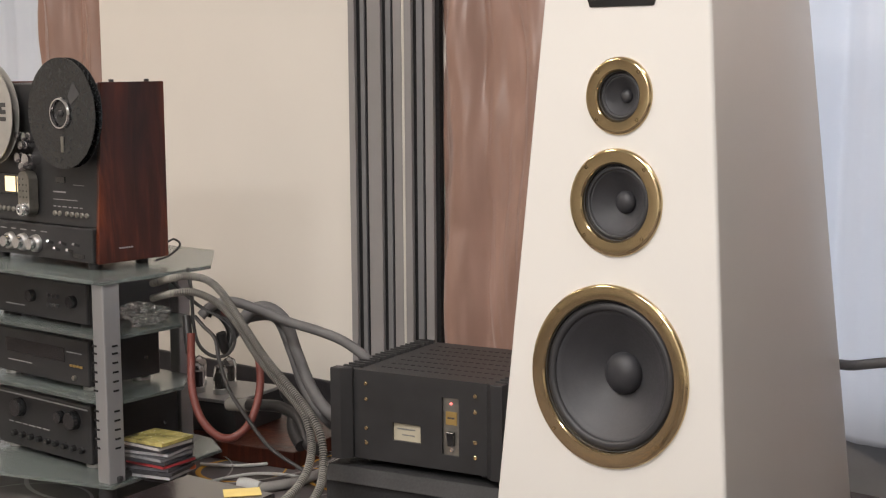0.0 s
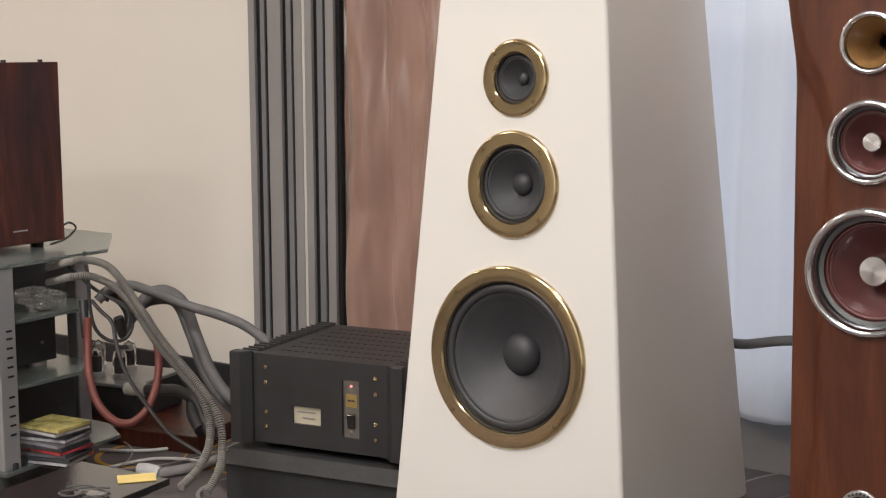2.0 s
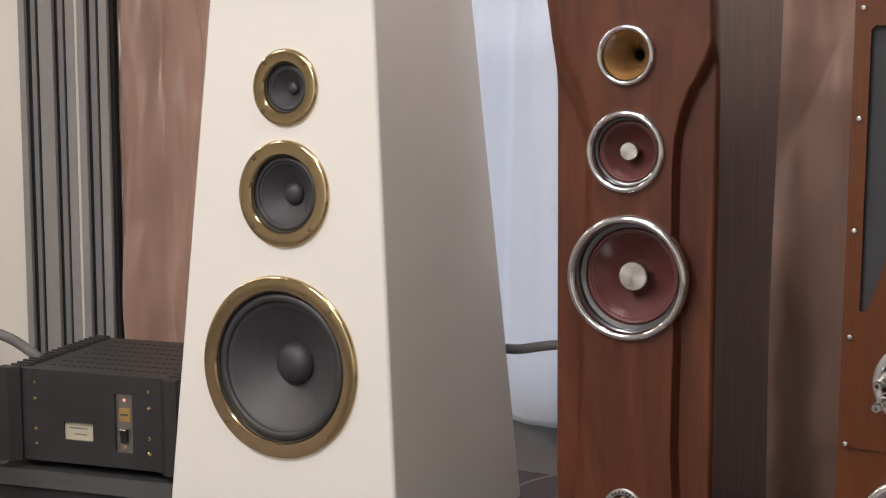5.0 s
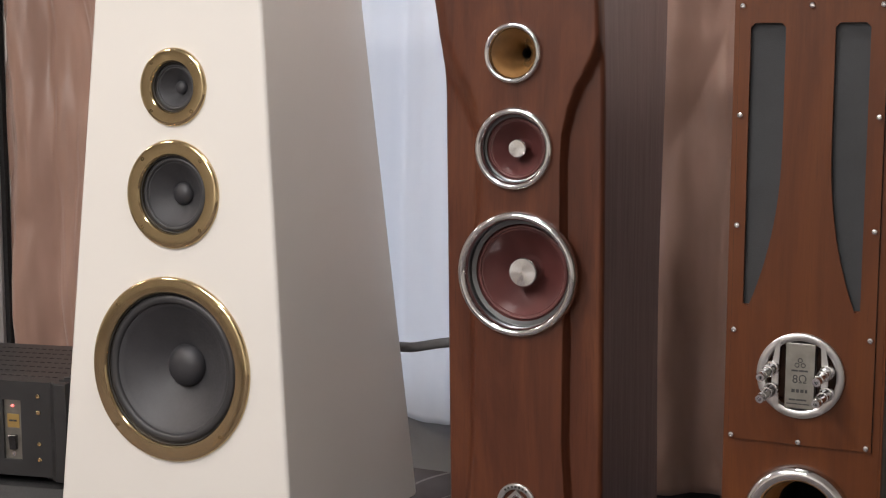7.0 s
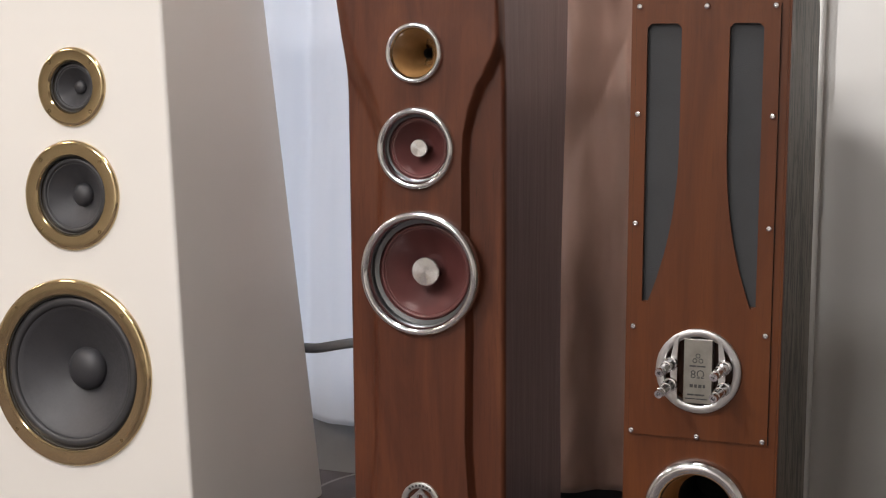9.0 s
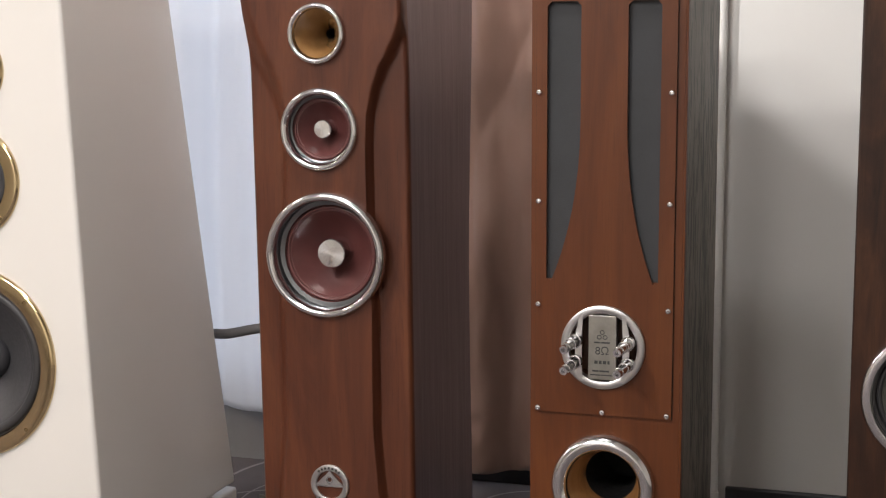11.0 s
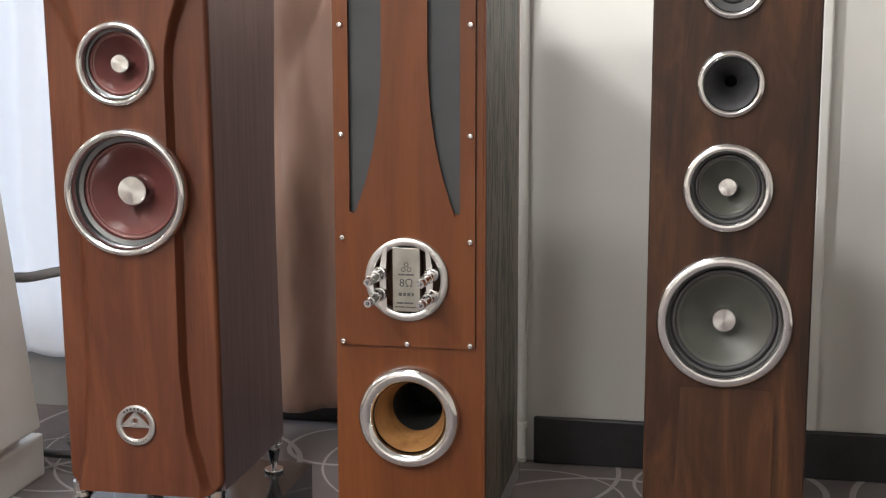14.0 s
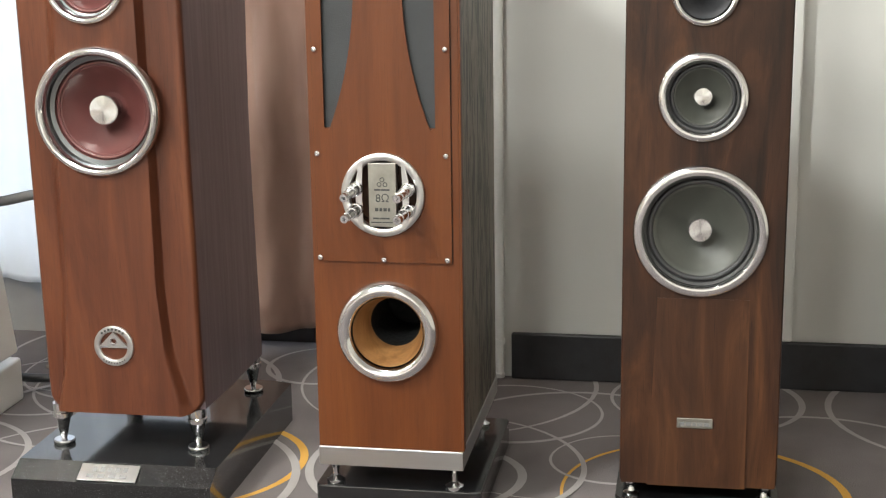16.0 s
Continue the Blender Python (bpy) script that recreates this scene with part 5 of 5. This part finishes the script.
for x in (0.088, 0.402):
    for z2 in (0.216, 0.176, 0.10, 0.062):
        m = Matrix.Translation((x, 0, z2))
        if sc is None:
            sc = part("brass_screw", lathe([(0.0055, 0), (0.0055, 0.002), (0.004, 0.0035), (0.002, 0.0035), (0.002, 0.002), (0, 0.002)], 14), BRASS, amp, "small brass screw", True)
            sc.matrix_local = m
        else:
            again(sc, m)
fin = part("heat_sink_fin", box(0.0, 0.0, 0.022, 0.049, 0.006, 0.252, 0.001, 1), BLACK, amp, "black heat-sink fin")
fin.matrix_local = Matrix.Translation((0.0, 0.03, 0))
for k in range(16):
    if k:
        again(fin, Matrix.Translation((0.0, 0.03 + 0.026 * k, 0)))
    again(fin, Matrix.Translation((0.441, 0.03 + 0.026 * k, 0)))
for r in range(7):
    bm = bmesh.new()
    for k in range(17):
        box(0.09 + 0.0195 * k, 0.07 + 0.05 * r, 0.2455, 0.102 + 0.0195 * k, 0.076 + 0.05 * r, 0.2466, into=bm)
    part("vent_row", bm, SLAT_D, amp, "row of dark vent slots")
for x in (0.08, 0.41):
    for y in (0.06, 0.38):
        part("foot", upright([(0, 0), (0.02, 0), (0.022, 0.0195), (0, 0.0195)], 18, (x, y, 0)), BLACK, amp, "", True)
o = part("handle_knob", lathe([(0.012, 0), (0.010, 0.008), (0, 0.009)], 20), GLOSS_BLACK, amp, "", True)
o.matrix_local = pose(0.515, 0.02, 0.2, 0, 0, 40)
st = thing("amplifier_stand", "low black stand under the power amplifier", "stand", pose(-2.45, 2.385, 0, 0, 0, 10.7))
part("top_board", hexa([(0, 0, 0.165), (0.66, 0, 0.165), (0.66, 0.56, 0.165), (0, 0.56, 0.165)], [(0.006, 0.03, 0.1998), (0.654, 0.03, 0.1998), (0.654, 0.56, 0.1998), (0.006, 0.56, 0.1998)], 0.002, 2), MATT_BLACK, st)
part("body", box(0.008, 0.012, 0.02, 0.652, 0.55, 0.1645, 0.004), MATT_BLACK, st)
part("base_board", box(-0.05, -0.06, 0.0, 0.69, 0.58, 0.0195, 0.005), MATT_BLACK, st)


def cable(name, pts, r, mat, label, rib=0.0, pitch=0.014, mats=()):
    return tagged(part(name, sweep(pts, r, 12 if r > 0.006 else 8, 10, rib, pitch), mat, None, "", True, mats), label, "cable")


cable("corrugated_hose", [(-3.044, 2.338, 0.623), (-2.979, 2.326, 0.639), (-2.892, 2.293, 0.658), (-2.845, 2.303, 0.665), (-2.775, 2.307, 0.659), (-2.708, 2.299, 0.629), (-2.608, 2.274, 0.565), (-2.515, 2.264, 0.490), (-2.419, 2.257, 0.426), (-2.341, 2.246, 0.375), (-2.294, 2.233, 0.329), (-2.266, 2.211, 0.276), (-2.228, 2.160, 0.237), (-2.204, 2.096, 0.205)], 0.0092, HOSE, "grey corrugated cable hose dropping to the floor", 0.0014, 0.0062, (HOSE_DARK,))
cable("corrugated_hose", [(-3.040, 2.334, 0.583), (-2.975, 2.321, 0.599), (-2.886, 2.291, 0.618), (-2.832, 2.309, 0.622), (-2.760, 2.325, 0.598), (-2.678, 2.315, 0.556), (-2.574, 2.289, 0.486), (-2.463, 2.270, 0.424), (-2.377, 2.253, 0.376), (-2.332, 2.236, 0.323), (-2.289, 2.188, 0.277), (-2.263, 2.127, 0.243), (-2.248, 2.058, 0.220)], 0.0092, HOSE, "grey corrugated cable hose dropping to the floor", 0.0014, 0.0062, (HOSE_DARK,))
cable("cable", [(-2.891, 2.377, 0.542), (-2.874, 2.403, 0.569), (-2.840, 2.445, 0.579), (-2.791, 2.493, 0.556), (-2.729, 2.550, 0.520), (-2.637, 2.567, 0.504), (-2.551, 2.576, 0.485), (-2.474, 2.571, 0.458), (-2.442, 2.591, 0.424)], 0.0135, CABLE, "thick grey power cable arching to the amplifier")
cable("cable", [(-2.910, 2.483, 0.446), (-2.895, 2.512, 0.491), (-2.874, 2.548, 0.537), (-2.842, 2.583, 0.543), (-2.805, 2.612, 0.503), (-2.773, 2.623, 0.416), (-2.698, 2.601, 0.333), (-2.621, 2.588, 0.278), (-2.563, 2.627, 0.229), (-2.647, 2.797, 0.132), (-2.634, 2.878, 0.015), (-2.480, 2.753, 0.015)], 0.017, CABLE, "thick grey cable bundle hanging behind the hoses")
cable("cable", [(-2.950, 2.507, 0.421), (-2.927, 2.552, 0.490), (-2.903, 2.585, 0.512), (-2.859, 2.630, 0.503), (-2.799, 2.626, 0.421), (-2.743, 2.623, 0.315), (-2.657, 2.614, 0.249), (-2.690, 2.760, 0.141), (-2.673, 2.847, 0.015), (-2.517, 2.723, 0.015)], 0.015, CABLE, "thick grey cable bundle hanging behind the hoses")
cable("red_cable", [(-2.827, 2.288, 0.516), (-2.817, 2.277, 0.443), (-2.790, 2.255, 0.374), (-2.750, 2.247, 0.306), (-2.706, 2.265, 0.261), (-2.676, 2.297, 0.257), (-2.656, 2.333, 0.291), (-2.665, 2.376, 0.355), (-2.681, 2.396, 0.425), (-2.716, 2.407, 0.488), (-2.759, 2.401, 0.535), (-2.815, 2.392, 0.564)], 0.0105, RED_CABLE, "rust-red cable hanging in a wide loop")
cable("black_cable", [(-2.926, 2.366, 0.673), (-2.898, 2.353, 0.607), (-2.878, 2.340, 0.526), (-2.855, 2.337, 0.474), (-2.821, 2.353, 0.445), (-2.787, 2.377, 0.449), (-2.786, 2.403, 0.480), (-2.812, 2.414, 0.515), (-2.846, 2.398, 0.544), (-2.899, 2.375, 0.573), (-2.987, 2.362, 0.629)], 0.005, BLACK_CABLE, "thin black cable curled behind the rack")
cable("black_cable", [(-2.863, 2.333, 0.551), (-2.830, 2.334, 0.527), (-2.784, 2.333, 0.499), (-2.754, 2.320, 0.444), (-2.705, 2.308, 0.376), (-2.622, 2.299, 0.308), (-2.535, 2.295, 0.248), (-2.431, 2.311, 0.204)], 0.0055, BLACK_CABLE, "black cable slanting down to the carpet")
cable("black_cable", [(-2.893, 2.329, 0.549), (-2.875, 2.318, 0.491), (-2.860, 2.310, 0.455)], 0.012, BLACK_CABLE, "black plug sleeve hanging in the cables")
cable("black_cable", [(-2.918, 2.420, 0.533), (-2.914, 2.431, 0.556), (-2.888, 2.455, 0.532), (-2.852, 2.453, 0.489), (-2.849, 2.428, 0.445), (-2.850, 2.411, 0.495)], 0.014, BLACK_CABLE, "thick black cable sleeve in the tangle")
cable("black_cable", [(-3.004, 2.364, 0.740), (-2.994, 2.378, 0.746), (-2.983, 2.388, 0.730), (-2.998, 2.364, 0.703), (-2.998, 2.314, 0.693)], 0.003, BLACK_CABLE, "thin black lead behind the tape deck")
cable("power_plug", [(-2.882, 2.462, 0.284), (-2.809, 2.469, 0.289)], 0.019, HOSE, "pale plug at the end of a black power cable")
cable("black_cable", [(-2.809, 2.469, 0.289), (-2.747, 2.465, 0.299), (-2.674, 2.469, 0.302), (-2.602, 2.461, 0.279), (-2.542, 2.432, 0.233), (-2.512, 2.454, 0.211)], 0.016, BLACK_CABLE, "fat black power cable bending to the floor")
cable("black_cable", [(-2.711, 2.516, 0.338), (-2.653, 2.491, 0.304), (-2.608, 2.447, 0.258), (-2.551, 2.420, 0.227)], 0.019, BLACK_CABLE, "fat black power cable bending to the floor")
cable("cable", [(-2.885, 2.568, 0.016), (-2.853, 2.651, 0.016), (-2.846, 2.735, 0.016), (-2.868, 2.84, 0.016), (-2.90, 2.93, 0.016)], 0.015, PALE_SLEEVE, "pale grey cable lying on the carpet")
cable("power_plug", [(-2.945, 2.552, 0.022), (-2.915, 2.558, 0.024), (-2.882, 2.570, 0.017)], 0.019, TRIM, "white plug on the end of a pale cable")
cable("thin_lead", [(-3.235, 2.652, 0.008), (-3.122, 2.721, 0.008), (-3.062, 2.828, 0.008), (-3.077, 2.914, 0.008), (-3.157, 2.98, 0.008), (-3.23, 2.95, 0.008)], 0.005, TRIM, "thin white lead curling over the carpet")
cable("thin_lead", [(-3.07, 2.53, 0.008), (-3.053, 2.62, 0.008), (-3.02, 2.69, 0.008), (-2.95, 2.73, 0.008), (-2.87, 2.745, 0.008)], 0.005, TRIM, "thin white lead curling over the carpet")
pen = thing("marker_pen", "orange marker pen lying beside the disc cases", "pen", pose(-2.894, 2.312, 0.1285, 0, 0, 4))
part("barrel", lathe([(0, -0.032), (0.007, -0.032), (0.0075, -0.02), (0.0075, 0.022), (0, 0.022)], 16), RED_LACQUER, pen, "", True)
part("cap", lathe([(0, 0.0222), (0.008, 0.0222), (0.0078, 0.040), (0.004, 0.042), (0, 0.042)], 16), TRIM, pen, "white cap", True)
cable("cable", [(-1.50, 3.10, 0.40), (-1.40, 3.08, 0.48), (-1.31, 3.04, 0.500), (-1.20, 3.04, 0.522), (-1.06, 3.04, 0.529), (-0.92, 3.03, 0.485)], 0.0125, CABLE, "thick grey loudspeaker cable behind the cabinets")
cable("cable", [(-1.38, 3.14, 0.03), (-1.28, 3.12, 0.035), (-1.15, 3.18, 0.025), (-1.03, 3.25, 0.018), (-0.9, 3.3, 0.016)], 0.011, BLACK_CABLE, "black mains cable lying on the carpet")
cable("cable", [(-1.36, 3.30, 0.006), (-1.22, 3.28, 0.006), (-1.08, 3.35, 0.006), (-0.95, 3.42, 0.006)], 0.005, HOSE, "thin pale cable lying on the carpet")

# low table in the foreground with a card and spectacles
TB = [(-1.778, 1.593), (-1.998, 1.575), (-1.916, 0.981), (-1.697, 0.999)]
table = thing("coffee_table", "low coffee table with a glossy black glass top", "table", pose(0, 0, 0))
part("tabletop", slab(TB, 0.428, 0.44, 0.002), GLOSS_BLACK, table, "glossy black tabletop")
part("table_frame", slab([(x - 0.02, y - 0.03) for x, y in TB], 0.415, 0.4275), MATT_BLACK, table)
for x, y in TB:
    cx, cy = sum(p[0] for p in TB) / 4, sum(p[1] for p in TB) / 4
    k = 0.6
    px, py = cx + (x - cx) * k, cy + (y - cy) * k
    part("leg", box(px - 0.02, py - 0.02, 0, px + 0.02, py + 0.02, 0.4145, 0.003), MATT_BLACK, table)
card = part("card", box(-0.034, -0.024, 0, 0.034, 0.024, 0.0015), YELLOW_CARD, None)
card.matrix_world = pose(-1.826, 1.557, 0.4405, 0, 0, 52)
tagged(card, "small yellow printed card lying flat", "card")
gl = thing("spectacles", "folded metal spectacles lying on the black table", "spectacles", pose(-1.826, 1.436, 0.4405, 0, 0, 35))
gl.scale = (0.8, 0.8, 0.8)
for x in (-0.03, 0.03):
    o = part("lens_rim", upright([(0.024, 0.004), (0.026, 0.0055), (0.024, 0.007), (0.022, 0.0055), (0.024, 0.004)], 24, (x, 0, 0)), DARKGREY, gl, "thin metal lens rim", True)
    part("lens", upright([(0, 0.005), (0.0225, 0.0052), (0.0225, 0.0062), (0, 0.0064)], 24, (x, 0, 0)), CLEAR, gl, "clear lens", True)
part("temple_arm", sweep([(-0.055, 0.0, 0.006), (0.0, 0.028, 0.008), (0.05, 0.033, 0.006)], 0.002, 8), DARKGREY, gl, "", True)
part("temple_arm", sweep([(0.055, 0.0, 0.006), (0.0, 0.04, 0.010), (-0.05, 0.038, 0.006)], 0.002, 8), DARKGREY, gl, "", True)
part("bridge", sweep([(-0.008, 0.0, 0.006), (0.0, 0.004, 0.008), (0.008, 0.0, 0.006)], 0.0018, 8), DARKGREY, gl, "", True)
